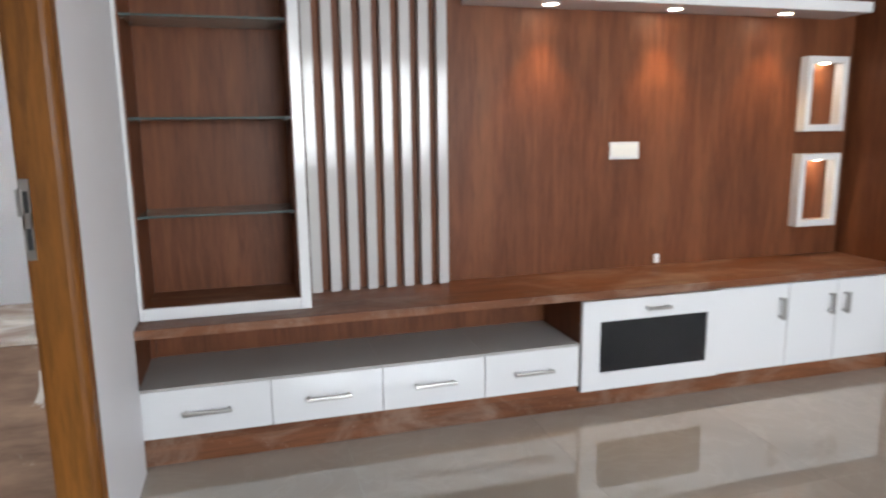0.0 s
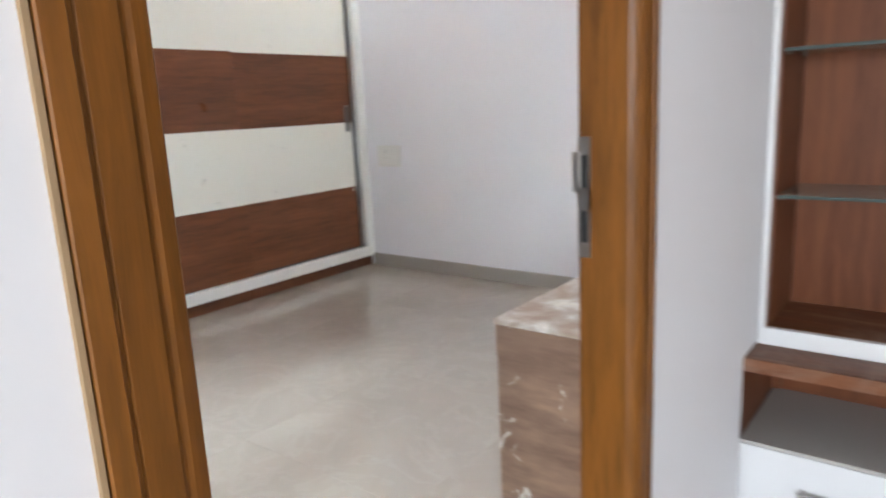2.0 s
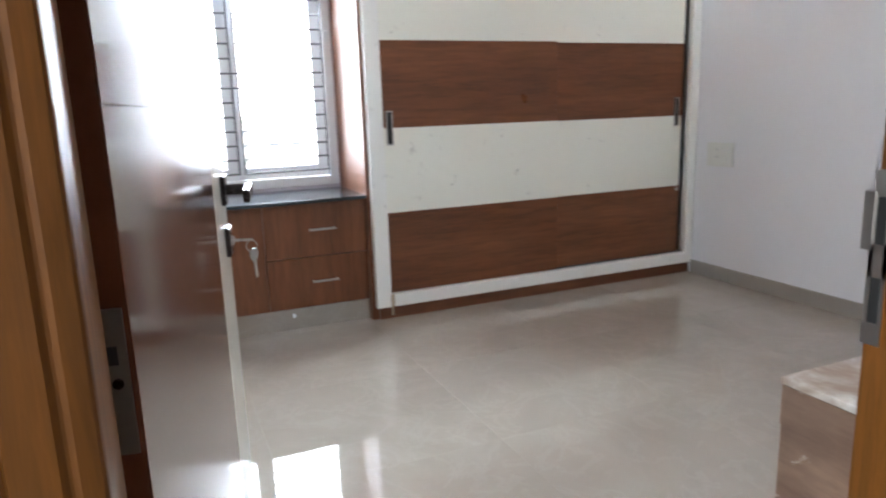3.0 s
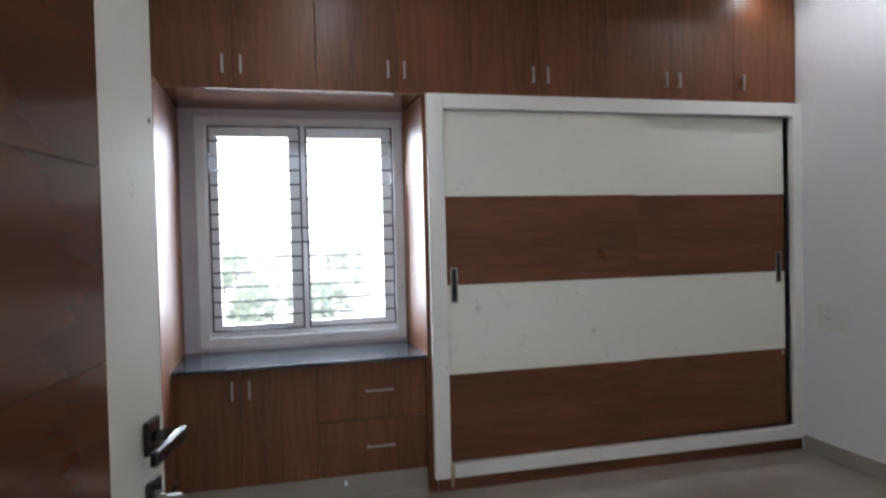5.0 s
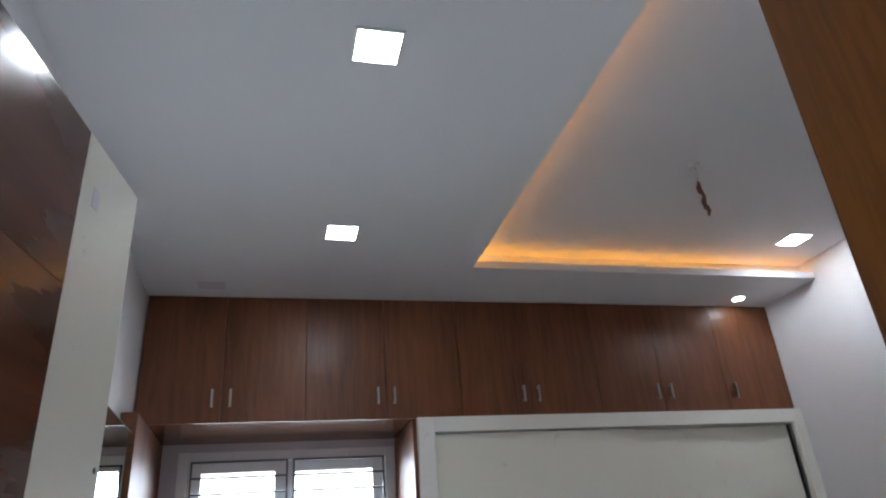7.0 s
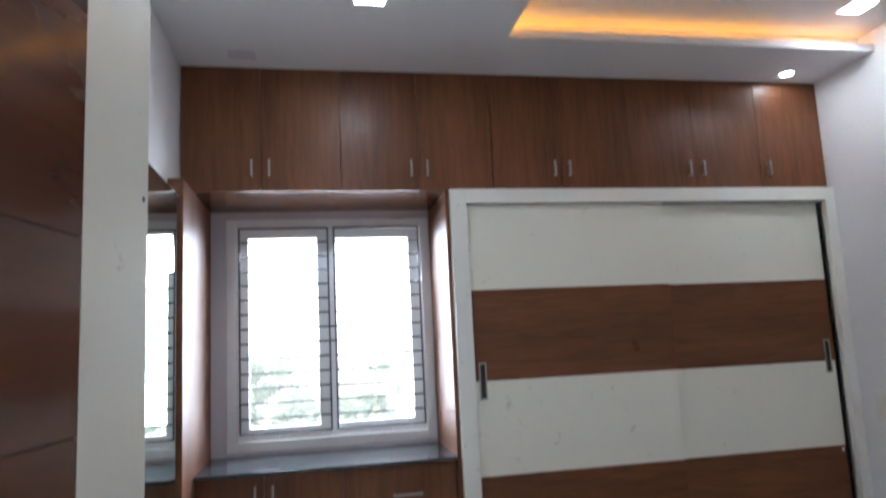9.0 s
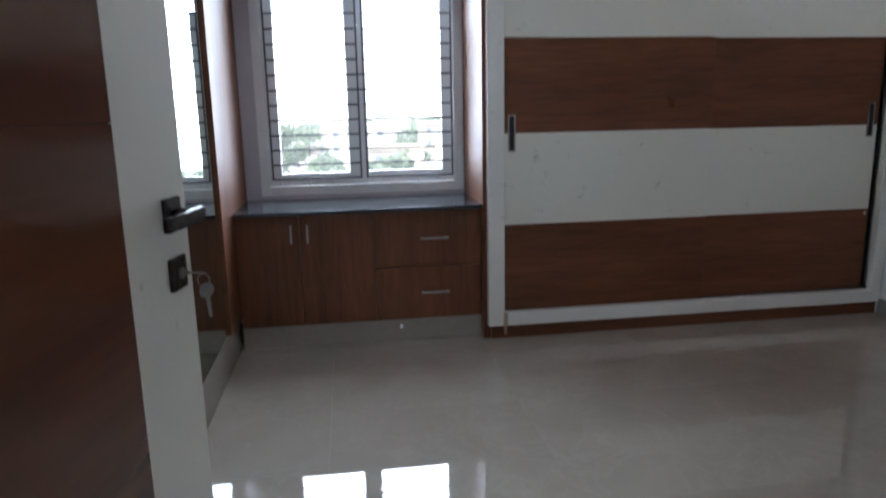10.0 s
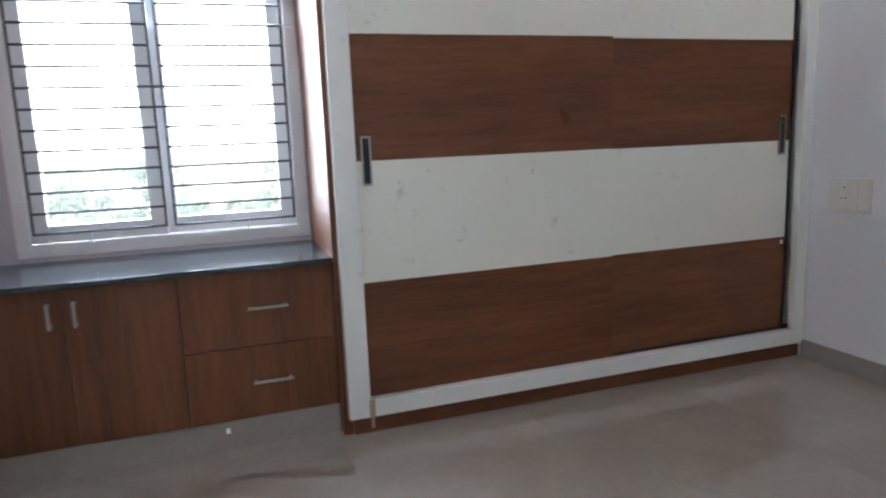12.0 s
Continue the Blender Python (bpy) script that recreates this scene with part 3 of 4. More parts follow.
cab = thing("drawer_cabinet", (-3.68, 1.8, 0.123), "walnut base cabinet with two drawers under the window", "cabinet", "base cabinets under the window")
part("carcass", B(WINW + 0.003, CX - 0.019, CY[2] + 0.001, CY[3] - 0.001, 0.123, CZ - 0.021), WOOD_V, cab)
for z0, z1, hz in ((0.125, 0.412, 0.274), (0.416, CZ - 0.023, 0.571)):
    d = part("drawer_front", B(CX - 0.018, CX, CY[2] + 0.0012, CY[3] - 0.0012, z0, z1, bev=0.001), WOOD_V, cab)
    bar_handle(d, (CX, 1.742, hz), (CX, 1.895, hz), (1, 0, 0))
top = tagged(part("worktop", B(WINW + 0.001, -3.398, CY[0], CY[-1], CZ - 0.020, CZ, bev=0.002, seg=2), GRANITE), "dark polished granite worktop below the window", "worktop")

# ---- bedroom: window ----
win = tagged(new("window_1"), "white plastic sliding window with two panes", "window", kind="structure")
Y0, Y1, Z0, Z1 = 0.874, 2.075, 0.762, 2.095
XF = WINW + 0.004                    # room side of the frame
for nm, a in (("window_frame", (Y0, Y0 + 0.055, Z0, Z1)), ("window_frame", (Y1 - 0.055, Y1, Z0, Z1)), ("window_frame", (Y0 + 0.055, Y1 - 0.055, Z0, Z0 + 0.055)), ("window_frame", (Y0 + 0.055, Y1 - 0.055, Z1 - 0.055, Z1))):
    part(nm, B(XF - 0.085, XF, *a, bev=0.004, seg=2), UPVC, win)
for nm, y0, y1, x in (("sash", 0.930, 1.462, XF - 0.012), ("sash", 1.438, 2.019, XF - 0.047)):
    bm = bmesh.new()
    z0, z1 = Z0 + 0.057, Z1 - 0.057
    box(bm, x - 0.032, x, y0, y0 + 0.068, z0, z1, bev=0.003)
    box(bm, x - 0.032, x, y1 - 0.068, y1, z0, z1, bev=0.003)
    box(bm, x - 0.031, x - 0.001, y0 + 0.066, y1 - 0.066, z0, z0 + 0.072, bev=0.003)
    box(bm, x - 0.031, x - 0.001, y0 + 0.066, y1 - 0.066, z1 - 0.055, z1, bev=0.003)
    s = part(nm, bm, UPVC, win)
    p = part("pane", B(x - 0.019, x - 0.014, y0 + 0.062, y1 - 0.062, z0 + 0.066, z1 - 0.05), PANE, s)
    p.visible_shadow = False
grille = thing("window_grille", (XF + 0.03, 1.48, 0.80), "dark iron safety grille of thin level bars", "window grille")
GX = XF + 0.030
for i in range(15):
    z = 0.862 + i * 0.0838
    for y0, y1 in ((0.950, 1.458), (1.494, 2.002)):
        bm = bmesh.new()
        rod(bm, (GX, y0, z), (GX, y1, z), 0.0053, 8)
        part("bar", bm, BAR_IRON, grille)
    if i in (6, 7):
        bm = bmesh.new()
        rod(bm, (GX, 1.455, z), (GX, 1.497, z), 0.0053, 8)
        part("link_bar", bm, BAR_IRON, grille)
for y in (0.950, 1.458, 1.494, 2.002):
    part("upright", B(GX - 0.003, GX + 0.003, y - 0.005, y + 0.005, 0.858, 2.040), BAR_IRON, grille)
for y, z, dy, dz in ((1.16, 0.862, 0, -0.05), (1.80, 0.862, 0, -0.05), (1.16, 2.036, 0, 0.035), (1.80, 2.036, 0, 0.035), (0.950, 1.70, -0.05, 0), (0.950, 1.00, -0.05, 0), (2.002, 1.00, 0.05, 0), (2.002, 1.70, 0.05, 0)):
    bm = bmesh.new()
    rod(bm, (GX, y, z), (GX - 0.002, y + dy, z + dz), 0.004, 8)
    rod(bm, (GX, y + dy, z + dz), (XF - 0.004, y + dy, z + dz), 0.006, 8)
    part("wall_lug", bm, UPVC, grille)

# ---- bedroom: mirror, switch, ceiling fittings ----
mir = thing("wall_mirror", (-2.8, 0.74, 0.196), "tall frameless wall mirror with a green glass edge", "mirror")
part("backing_board", B(-3.118, -2.435, SOUTH + 0.001, 0.764, 0.196, 2.050, bev=0.001), WHITE, mir, "white backing board")
part("glass_sheet", B(-3.118, -2.435, 0.7642, 0.772, 0.196, 2.050, bev=0.001), MIRROR_EDGE, mir, "green glass edge")
part("mirror_face", B(-3.112, -2.441, 0.772, 0.7735, 0.202, 2.044), MIRROR, mir)

sw = thing("switch_plate", (-3.13, NORTH, 0.85), "ivory modular switch plate with socket on white wall", "switch")
part("plate", B(-3.245, -3.020, NORTH - 0.010, NORTH, 0.770, 0.928, bev=0.004, seg=2), CREAM, sw)
for i in range(4):
    x0 = -3.232 + i * 0.0505
    if i == 1:
        sk = part("socket", B(x0, x0 + 0.049, NORTH - 0.013, NORTH - 0.009, 0.785, 0.913, bev=0.002), CREAM, sw)
        for dx, dz in ((0.0245, 0.885), (0.014, 0.835), (0.035, 0.835)):
            bm = bmesh.new()
            rod(bm, (x0 + dx, NORTH - 0.0138, dz), (x0 + dx, NORTH - 0.0125, dz), 0.004, 10)
            part("pin_hole", bm, DARK, sk)
    else:
        part("rocker", B(x0, x0 + 0.049, NORTH - 0.014, NORTH - 0.009, 0.785, 0.913, bev=0.003), CREAM, sw)


def panel_light(x, y, z, s=0.072):
    t = thing("ceiling_panel_light", (x, y, z), "square recessed white ceiling panel light, lit", "ceiling light", "square ceiling panel lights")
    bm = bmesh.new()
    for a in ((-s, s, -s, -s + 0.008), (-s, s, s - 0.008, s), (-s, -s + 0.008, -s + 0.008, s - 0.008), (s - 0.008, s, -s + 0.008, s - 0.008)):
        box(bm, x + a[0], x + a[1], y + a[2], y + a[3], z - 0.006, z)
    part("rim", bm, CEIL, t)
    part("diffuser", B(x - s + 0.008, x + s - 0.008, y - s + 0.008, y + s - 0.008, z - 0.005, z - 0.001), LED_WHITE, t)


panel_light(-2.600, 1.637, CEIL_Z)
panel_light(-1.405, 1.622, CEIL_Z)
panel_light(-2.690, 4.146, TRAY_Z)


def down_spot(x, y, z, r, name, label, group):
    t = thing(name, (x, y, z), label, "ceiling light", group)
    bm = bmesh.new()
    n = 24
    for r0, r1, z0 in ((r, r + 0.010, z - 0.004),):
        vs = [[bm.verts.new((x + q * math.cos(a), y + q * math.sin(a), zz)) for a in [k * math.tau / n for k in range(n)]] for q, zz in ((r0, z0), (r1, z0), (r1, z), (r0, z))]
        for a, b in ((0, 1), (1, 2), (2, 3), (3, 0)):
            for k in range(n):
                bm.faces.new((vs[a][k], vs[a][(k + 1) % n], vs[b][(k + 1) % n], vs[b][k]))
    bmesh.ops.recalc_face_normals(bm, faces=bm.faces)
    part("ring", bm, CEIL, t)
    bm = bmesh.new()
    rod(bm, (x, y, z - 0.003), (x, y, z - 0.0005), r, n)
    part("lens", bm, LED_SPOT if name == "shelf_spotlight" else LED_WHITE, t)


down_spot(-3.270, 4.165, CEIL_Z, 0.035, "ceiling_spotlight", "small round recessed ceiling spotlight, lit", "")
vent = thing("ceiling_cover_plate", (-3.245, 1.043, CEIL_Z), "small grey blank cover plate on the ceiling", "cover plate")
part("plate", B(-3.295, -3.195, 0.975, 1.110, CEIL_Z - 0.005, CEIL_Z, bev=0.002), PUTTY, vent)

strip = thing("led_strip", (-2.99, 3.4, CEIL_Z + 0.041), "amber LED strip hidden in the ceiling tray", "LED strip")
part("tape", B(TX - 0.075, TX - 0.060, TY - 0.07, NORTH - 0.02, CEIL_Z + 0.041, CEIL_Z + 0.046), LED_AMBER, strip)
part("tape", B(TX - 0.06, TE + 0.05, TY - 0.036, TY - 0.004, CEIL_Z + 0.041, CEIL_Z + 0.046), LED_AMBER, strip)

wires = thing("fan_wires", (-2.05, 3.11, TRAY_Z), "loose twisted wires hanging from a ceiling hook", "wires")
random.seed(4)
bm = bmesh.new()
rod(bm, (-2.05, 3.11, TRAY_Z), (-2.05, 3.11, TRAY_Z - 0.018), 0.028, 16, 0.022)
part("rose", bm, CEIL, wires)
for k, (mat, z0, n, r) in enumerate(((CREAM, 0.0, 4, 0.0045), (BARE_COPPER, 0.075, 6, 0.006), (RED_WIRE, 0.085, 6, 0.005), (BAR_IRON, 0.10, 5, 0.004))):
    bm = bmesh.new()
    p = Vector((-2.05, 3.11, TRAY_Z - 0.012 - z0))
    for i in range(n):
        a = i * 2.2 + k * 2.1
        q = Vector((-2.05 + 0.010 * math.cos(a) - 0.003 * i, 3.11 + 0.010 * math.sin(a) + 0.005 * i, p.z - 0.024))
        rod(bm, p, q, r, 7)
        p = q
    part("wire", bm, mat, wires)

# ---- bedroom: plywood box by the door wall ----
bx = thing("plywood_box", (-0.50, 2.50, 0), "worn brown plywood box with dusty stained top against wall", "box")
X0, X1, YA, YB, H = -0.742, -0.262, 2.242, 2.760, 0.592
part("front_board", B(X0, X1, YA, YA + 0.018, 0, H - 0.019, bev=0.0015), PLY, bx)
part("back_board", B(X0, X1, YB - 0.018, YB, 0, H - 0.019), PLY, bx)
part("side_board", B(X0, X0 + 0.018, YA + 0.0185, YB - 0.0185, 0, H - 0.019), PLY, bx)
part("side_board", B(X1 - 0.018, X1, YA + 0.0185, YB - 0.0185, 0, H - 0.019), PLY, bx)
part("lid", B(X0 - 0.004, X1 + 0.002, YA - 0.005, YB + 0.003, H - 0.018, H, bev=0.002), PLY_TOP, bx, "dusty plywood lid with pale stains")
part("cross_board", B(X0 + 0.001, X1, YA - 0.004, YA - 0.0005, H - 0.115, H - 0.019), PLY, bx)

# ---- living room: television unit ----
TF = 2.433                            # front plane of drawers and doors
tvp = tagged(part("back_panel", B(LIV + 0.002, 3.420, TVB, 2.849, 0.0, 2.94), WOOD_TV), "tall walnut laminate wall panel behind the television unit", "wall panel")
endp = tagged(part("end_panel", B(3.421, 3.445, 2.36, 2.849, 0.0, 2.94), WOOD_TV), "walnut laminate end panel beside the television unit", "wall panel")
CTZ = 0.540
ct = tagged(part("television_counter", B(LIV - 0.030, 3.419, 2.408, TVB - 0.001, CTZ - 0.036, CTZ, bev=0.004, seg=2), WOOD_TVX), "long walnut laminate counter of the television unit", "counter")
plinth = tagged(part("unit_plinth", B(LIV - 0.029, 3.419, 2.445, 2.475, 0, 0.0815, bev=0.001), WOOD_TVX), "walnut plinth of the television unit on tiles", "plinth")
bm = B(LIV - 0.029, LIV - 0.011, 2.425, TVB - 0.002, 0.0, CTZ - 0.037)
box(bm, LIV - 0.011, LIV + 0.012, TVB - 0.014, TVB - 0.002, 0.306, CTZ - 0.037)
part_side = tagged(part("unit_side_panel", bm, WOOD_TV), "walnut side panel of the television unit", "panel")
DX = [LIV - 0.009, 0.350, 0.785, 1.222, 1.660]
for i, (x0, x1) in enumerate(zip(DX, DX[1:])):
    dr = thing("drawer_unit", ((x0 + x1) / 2, 2.62, 0.1), "white gloss drawer unit under an open shelf", "drawer", "white drawers of the television unit")
    part("carcass", B(x0 + 0.001, x1 - 0.001, TF + 0.019, TVB - 0.003, 0.0825, 0.296), WHITE, dr)
    part("top_board", B(x0 + 0.0005, x1 - 0.0005, TF + 0.004, TVB - 0.003, 0.2965, 0.305), GREY_LAMINATE, dr, "grey white open shelf top")
    d = part("drawer_front", B(x0 + 0.002, x1 - 0.002, TF, TF + 0.018, 0.112, 0.2955, bev=0.0012), WHITE, dr)
    xm = (x0 + x1) / 2
    bar_handle(d, (xm - 0.088, TF, 0.205), (xm + 0.088, TF, 0.205), (0, -1, 0), thick=0.014)
part_kick = tagged(part("kick_board", B(LIV - 0.010, 1.655, TF + 0.004, TF + 0.018, 0.082, 0.111), WOOD_TVX), "walnut strip below the white drawers", "trim")
mw = thing("media_cabinet", (2.02, 2.62, 0.082), "white framed cabinet with a black glass flap", "cabinet")
part("carcass", B(1.668, 2.369, TF + 0.012, TVB - 0.003, 0.083, CTZ - 0.038), WOOD_TV, mw)
bm = bmesh.new()
box(bm, 1.668, 1.754, TF - 0.010, TF + 0.011, 0.083, 0.492)
box(bm, 2.302, 2.369, TF - 0.010, TF + 0.011, 0.083, 0.492)
box(bm, 1.754, 2.302, TF - 0.010, TF + 0.011, 0.083, 0.163)
box(bm, 1.754, 2.302, TF - 0.010, TF + 0.011, 0.397, 0.492)
fl = part("flap_frame", bm, WHITE, mw, "white gloss flap frame")
part("glass_panel", B(1.750, 2.306, TF - 0.004, TF + 0.004, 0.160, 0.400), BLACK_GLASS, fl, "black glass panel")
bar_handle(fl, (1.972, TF - 0.010, 0.445), (2.092, TF - 0.010, 0.445), (0, -1, 0), thick=0.014)
for x0, x1, hx in ((2.370, 2.760, 2.712), (2.760, 3.050, 3.006), (3.050, 3.418, 3.095)):
    c = thing("door_cabinet", ((x0 + x1) / 2, 2.62, 0.082), "white gloss cabinet with an upright bar handle", "cabinet", "white door cabinets of the television unit")
    part("carcass", B(x0 + 0.001, x1 - 0.001, TF + 0.019, TVB - 0.003, 0.083, CTZ - 0.038), WHITE, c)
    d = part("cabinet_door", B(x0 + 0.0015, x1 - 0.0015, TF, TF + 0.018, 0.083, 0.492, bev=0.0012), WHITE, c)
    bar_handle(d, (hx, TF, 0.325), (hx, TF, 0.432), (0, -1, 0), thick=0.014)

# display case with glass shelves
SX0, SX1, SF = LIV + 0.004, 0.527, 2.530
dc = thing("display_case", (0.2, 2.67, CTZ), "white framed walnut display case with glass shelves", "display case")
part("frame_stile", B(SX0, -0.094, SF, TVB - 0.002, CTZ + 0.001, 2.60, bev=0.001), WHITE, dc)
part("frame_stile", B(0.487, SX1, SF, TVB - 0.002, CTZ + 0.001, 2.60, bev=0.001), WHITE, dc)
part("frame_rail", B(-0.093, 0.486, SF, SF + 0.020, CTZ + 0.001, 0.586, bev=0.001), WHITE, dc)
part("floor_board", B(-0.093, 0.486, SF + 0.021, TVB - 0.002, CTZ + 0.001, 0.583), WOOD_TVX, dc)
part("frame_rail", B(-0.093, 0.486, SF, TVB - 0.002, 2.555, 2.60, bev=0.001), WHITE, dc)
part("side_lining", B(-0.0935, -0.088, SF + 0.022, TVB - 0.004, 0.584, 2.554), WOOD_TV, dc)
part("side_lining", B(0.481, 0.4865, SF + 0.022, TVB - 0.004, 0.584, 2.554), WOOD_TV, dc)
for z in (0.932, 1.291, 1.650, 2.01):
    sh = part("glass_shelf", B(-0.087, 0.480, SF + 0.026, TVB - 0.006, z - 0.008, z, bev=0.001), SHELF_GLASS, dc, "clear glass shelf with a green edge")
    part("polished_edge", B(-0.087, 0.480, SF + 0.0225, SF + 0.0255, z - 0.008, z), GLASS_EDGE, sh, "dark green glass edge")
    for x in (-0.080, 0.473):
        for y in (SF + 0.05, TVB - 0.06):
            part("shelf_pin", B(x - 0.006, x + 0.006, y - 0.005, y + 0.005, z - 0.015, z - 0.0085, bev=0.002), AGED, sh)

# upright white slats
for i in range(8):
    x0 = 0.552 + i * 0.0820
    tagged(part("wall_slat", B(x0, x0 + 0.044, TVB - 0.052, TVB - 0.001, CTZ + 0.001, 2.60, bev=0.003, seg=2), SLAT), "upright pearl white gloss slat on the walnut wall panel", "slat", "white slats on the panel")

# lit shelf with three spots
SHZ = 1.768
shelf = thing("light_shelf", (2.25, 2.70, SHZ), "white floating light shelf over the television wall", "shelf")
part("board", B(1.255, 3.285, 2.600, TVB - 0.001, SHZ, SHZ + 0.050, bev=0.002), WHITE, shelf)
for x in (1.625, 2.250, 2.865):
    down_spot(x, 2.708, SHZ, 0.030, "shelf_spotlight", "small round warm spotlight under the white shelf", "spots under the light shelf")
    lamp("shelf_spot_beam", "SPOT", 3.2, (1.0, 0.66, 0.34), look((x, 2.708, SHZ - 0.012), (x, 2.78, 0.5)), cone=75)

# two box niches
for z0, z1, lit in ((1.200, 1.578, True), (0.700, 1.084, False)):
    nb = thing("wall_niche", (3.2, 2.79, z0), "white framed box niche on the walnut wall panel", "niche", "box niches on the panel")
    x0, x1, yf = 3.088, 3.342, TVB - 0.060
    for a in ((x0, x0 + 0.032, z0, z1), (x1 - 0.032, x1, z0, z1), (x0 + 0.032, x1 - 0.032, z0, z0 + 0.034), (x0 + 0.032, x1 - 0.032, z1 - 0.034, z1)):
        part("frame_side", B(a[0], a[1], yf, TVB - 0.001, a[2], a[3], bev=0.001), WHITE, nb)
    bm = bmesh.new()
    rod(bm, ((x0 + x1) / 2, TVB - 0.03, z1 - 0.0365), ((x0 + x1) / 2, TVB - 0.03, z1 - 0.0345), 0.020, 16)
    part("niche_lamp", bm, LED_SPOT, nb, "small warm lamp")
    lamp("niche_beam", "SPOT", 0.5, (1.0, 0.62, 0.32), look(((x0 + x1) / 2, TVB - 0.03, z1 - 0.04), ((x0 + x1) / 2, TVB - 0.012, z0)), cone=80)

so = thing("socket_plate", (2.07, TVB, 1.08), "white modular socket plate on the walnut panel", "socket")
part("plate", B(1.997, 2.155, TVB - 0.011, TVB - 0.001, 1.080, 1.163, bev=0.003, seg=2), WHITE, so)
for i in range(3):
    part("module", B(2.002 + i * 0.0445, 2.051 + i * 0.0445, TVB - 0.014, TVB - 0.0105, 1.093, 1.150, bev=0.002), CREAM, so)
outlet = thing("cable_outlet", (2.28, TVB, 0.56), "tiny white cable outlet above the counter", "outlet")
part("body", B(2.264, 2.296, TVB - 0.016, TVB - 0.001, 0.552, 0.598, bev=0.003), WHITE, outlet)

# ---- outside the window: town seen from an upper floor ----
GZ = -11.0
setting("ground", B(-900, -4.2, -700, 700, GZ - 1, GZ), paint("dry_ground", (0.36, 0.35, 0.32), 0.9, 0.3, 0.3), "dry open ground and streets far below", "ground")
HAZE = glow("bright_hazy_sky", (0.93, 0.97, 1.0), 0.85)
setting("backdrop", B(-430, -428, -600, 600, GZ, 260), HAZE, "bright white hazy sky over the far town", "sky")
FAR_PANE = material("dusty_far_glass", 0.3, 0, (0.22, 0.25, 0.28))
random.seed(11)
PALE = [paint("pale_render_%s" % n, c, 0.8, 0.15, 3.0) for n, c in (("cream", (0.66, 0.62, 0.54)), ("white", (0.74, 0.74, 0.73)), ("tan", (0.52, 0.44, 0.36)))]
for k in range(46):
    x, y = -random.uniform(75, 290), random.uniform(-90, 120)
    w, d, st = random.uniform(8, 15), random.uniform(8, 14), random.randint(1, 3)
    h = st * 3.1
    hs = thing("town_house", (x, y, GZ), "pale flat-roofed town house among trees", "house", "far town houses")
    part("wall", B(x - d / 2, x + d / 2, y - w / 2, y + w / 2, GZ, GZ + h), random.choice(PALE), hs)
    part("roof", B(x - d / 2 - 0.4, x + d / 2 + 0.4, y - w / 2 - 0.4, y + w / 2 + 0.4, GZ + h, GZ + h + 0.5), random.choice(PALE), hs)
    for s in range(st):
        for j in range(int(w // 3.2)):
            yy = y - w / 2 + 1.6 + j * 3.2
            part("window", B(x + d / 2 - 0.1, x + d / 2 + 0.03, yy - 0.6, yy + 0.6, GZ + s * 3.1 + 0.9, GZ + s * 3.1 + 2.3), FAR_PANE, hs)


def leaf_mat():
    m = material("haze_pale_tree_leaves", 0.6)
    n = noise_tex(m, coords(m), 0.9, 3.0)
    # Greens are paled so that distance haze and glare sit in the colour.
    c = ramp(m, n, [(0.3, (0.18, 0.23, 0.14)), (0.7, (0.27, 0.32, 0.22))])
    thin, both = add(m, "ShaderNodeBsdfTranslucent"), add(m, "ShaderNodeMixShader")
    both.inputs[0].default_value = 0.5
    link(m, c, thin.inputs["Color"])
    link(m, m.node_tree.nodes["Principled BSDF"].outputs[0], both.inputs[1])
    link(m, thin.outputs[0], both.inputs[2])
    link(m, both.outputs[0], m.node_tree.nodes["Material Output"].inputs["Surface"])
    return wire(m, c)


LEAVES, BARK = leaf_mat(), paint("brown_bark", (0.13, 0.09, 0.06), 0.9, 0.4, 8.0)


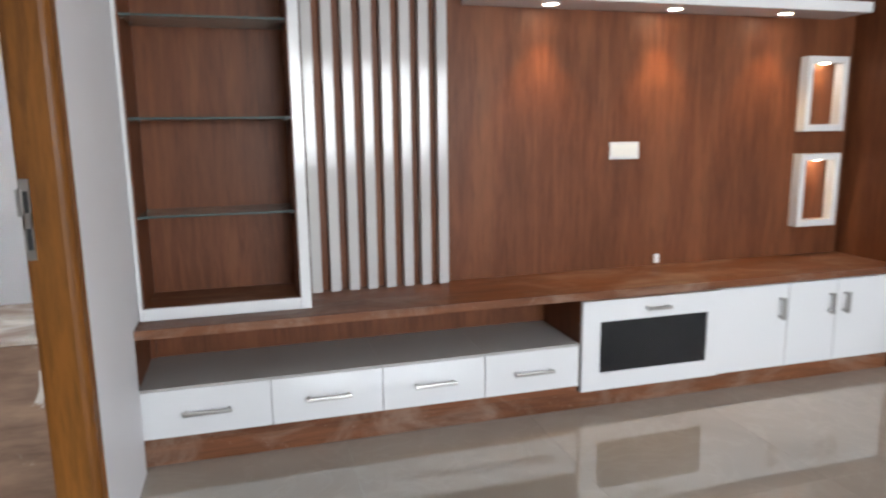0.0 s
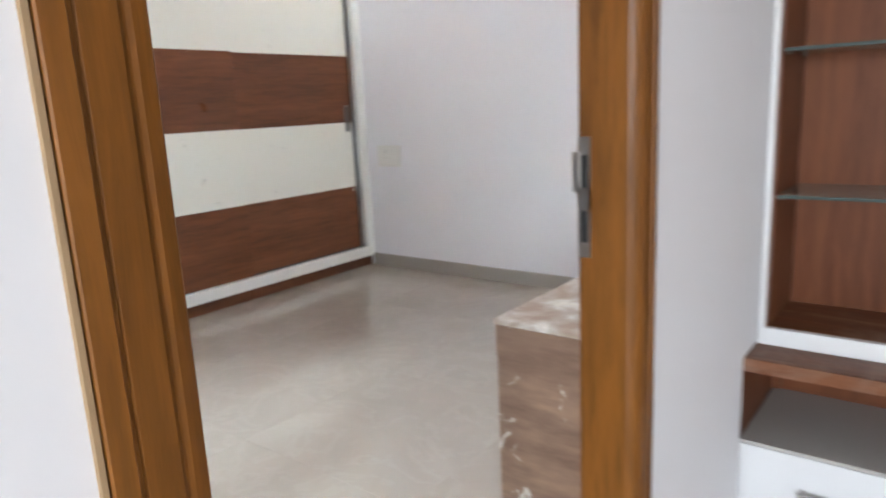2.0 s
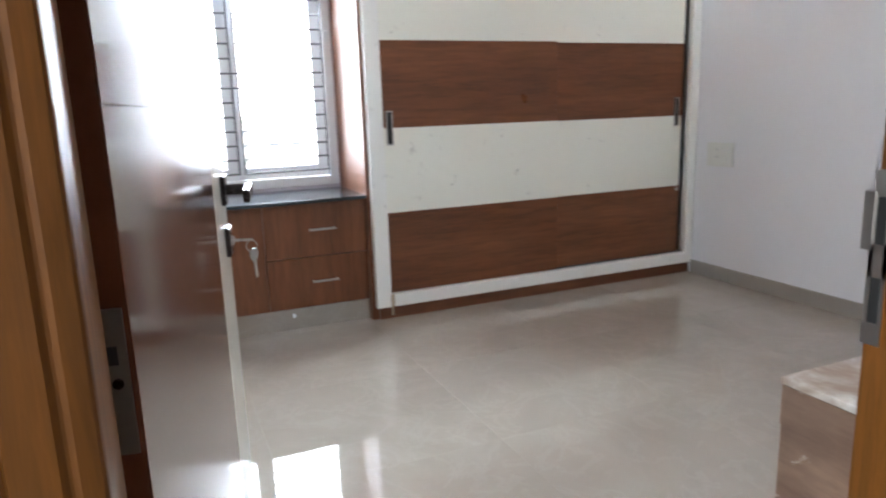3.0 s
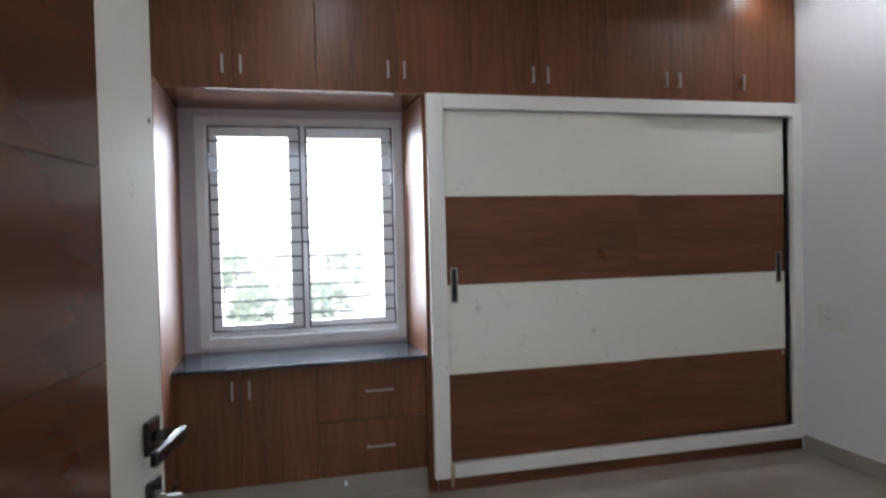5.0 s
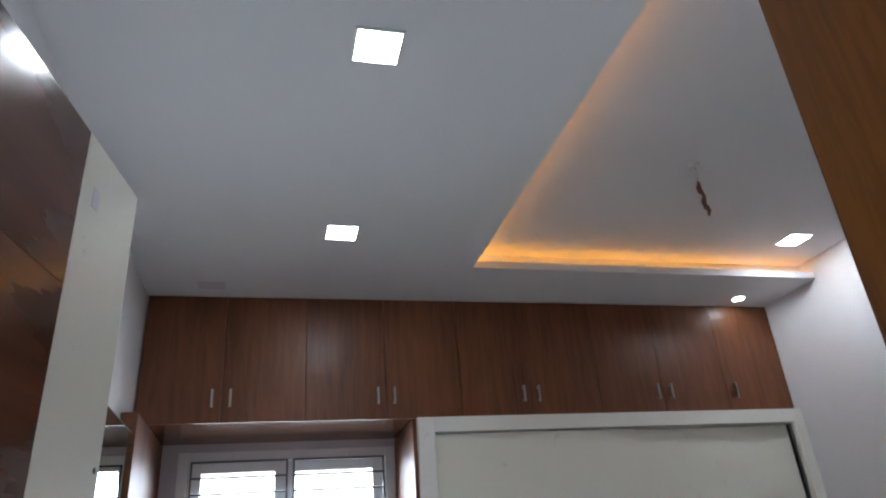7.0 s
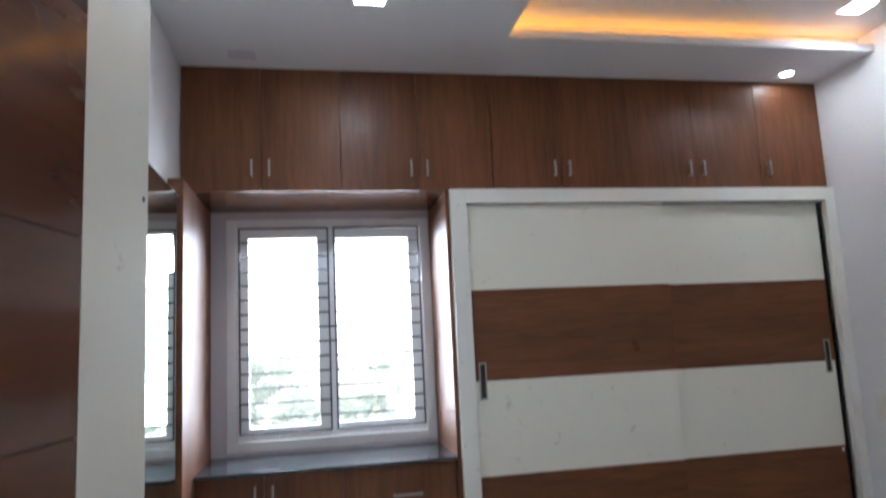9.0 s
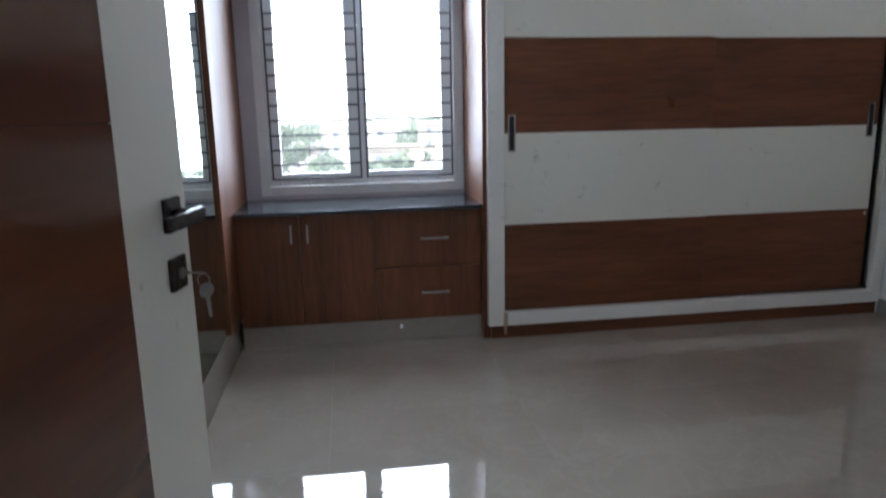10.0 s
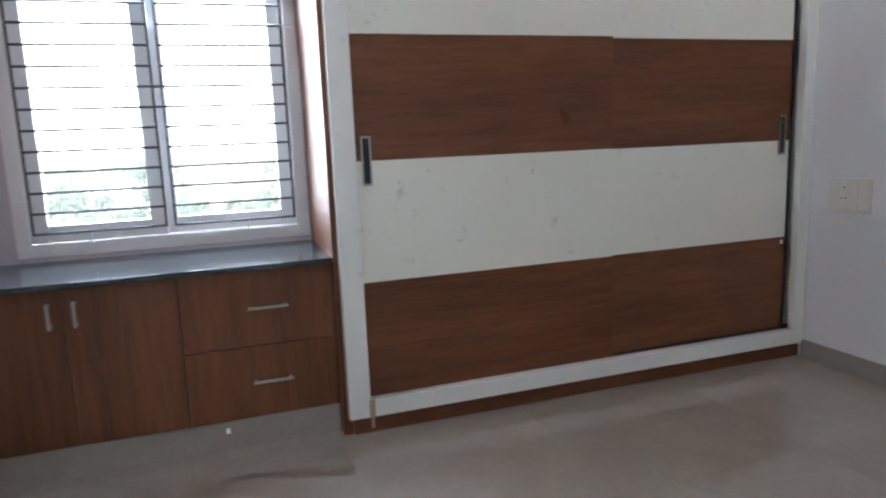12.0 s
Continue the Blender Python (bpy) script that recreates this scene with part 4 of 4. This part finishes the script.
def tree(x, y, h):
    t = thing("tree", (x, y, GZ), "leafy green tree among the houses", "tree", "far town trees")
    bm = bmesh.new()
    rod(bm, (x, y, GZ), (x, y, GZ + h * 0.5), 0.24, 8, 0.10)
    for k in range(4):
        a = random.uniform(0, 6.28)
        rod(bm, (x, y, GZ + h * 0.4), (x + math.cos(a) * h * 0.22, y + math.sin(a) * h * 0.22, GZ + h * 0.7), 0.1, 6, 0.04)
    part("trunk", bm, BARK, t)
    vs, fs = [], []
    for k in range(260):
        d = Vector((random.gauss(0, 1), random.gauss(0, 1), random.gauss(0, 0.75)))
        c = Vector((x, y, GZ + h * 0.55)) + d.normalized() * random.uniform(0.2, 1) ** 0.5 * h * 0.46 * (1 + 0.35 * noise.noise(d.normalized() * 1.7 + Vector((x, y, 0))))
        a, b = Vector((random.gauss(0, 1), random.gauss(0, 1), random.gauss(0, 1))).normalized() * 0.62, Vector((random.gauss(0, 1), random.gauss(0, 1), random.gauss(0, 1))).normalized() * 0.5
        i = len(vs)
        vs += [c - a, c + b, c + a, c - b]
        fs.append((i, i + 1, i + 2, i + 3))
    me = bpy.data.meshes.new("crown")
    me.from_pydata(vs, [], fs)
    me.materials.append(LEAVES)
    ob = new("crown", me)
    ob.parent = t
    ob.matrix_parent_inverse = t.matrix_basis.inverted()


for k in range(90):
    tree(-random.uniform(70, 200), random.uniform(-50, 80), random.uniform(4.0, 7.0))
for k in range(170):
    tree(-random.uniform(200, 390), random.uniform(-80, 130), random.uniform(8.0, 11.5))

# ---- floor tiles, 0.8 m square with fine joints ----
TS, GAP = 0.80, 0.0007
tile_mesh = {}
fl_parent = bpy.data.objects["floor"]


def lay(x0, x1, y0, y1, ox, oy):
    i0, i1 = math.floor((x0 - ox) / TS), math.ceil((x1 - ox) / TS)
    j0, j1 = math.floor((y0 - oy) / TS), math.ceil((y1 - oy) / TS)
    for i in range(i0, i1):
        for j in range(j0, j1):
            a, b = max(x0, ox + i * TS), min(x1, ox + (i + 1) * TS)
            c, d = max(y0, oy + j * TS), min(y1, oy + (j + 1) * TS)
            if b - a < 0.01 or d - c < 0.01:
                continue
            w, l = b - a - GAP, d - c - GAP
            k = (round(w, 3), round(l, 3))
            if k not in tile_mesh:
                me = bpy.data.meshes.new("tile")
                bm = B(-w / 2, w / 2, -l / 2, l / 2, -0.012, 0)
                bm.to_mesh(me)
                bm.free()
                me.materials.append(TILE)
                tile_mesh[k] = me
            ob = new("tile", tile_mesh[k])
            ob.location = ((a + b) / 2, (c + d) / 2, 0)
            ob.parent = fl_parent


lay(WINW, BED, SOUTH, NORTH, -3.37, 4.46)
lay(BED, RIGHT, BACK, 2.84, -0.17, 2.43)
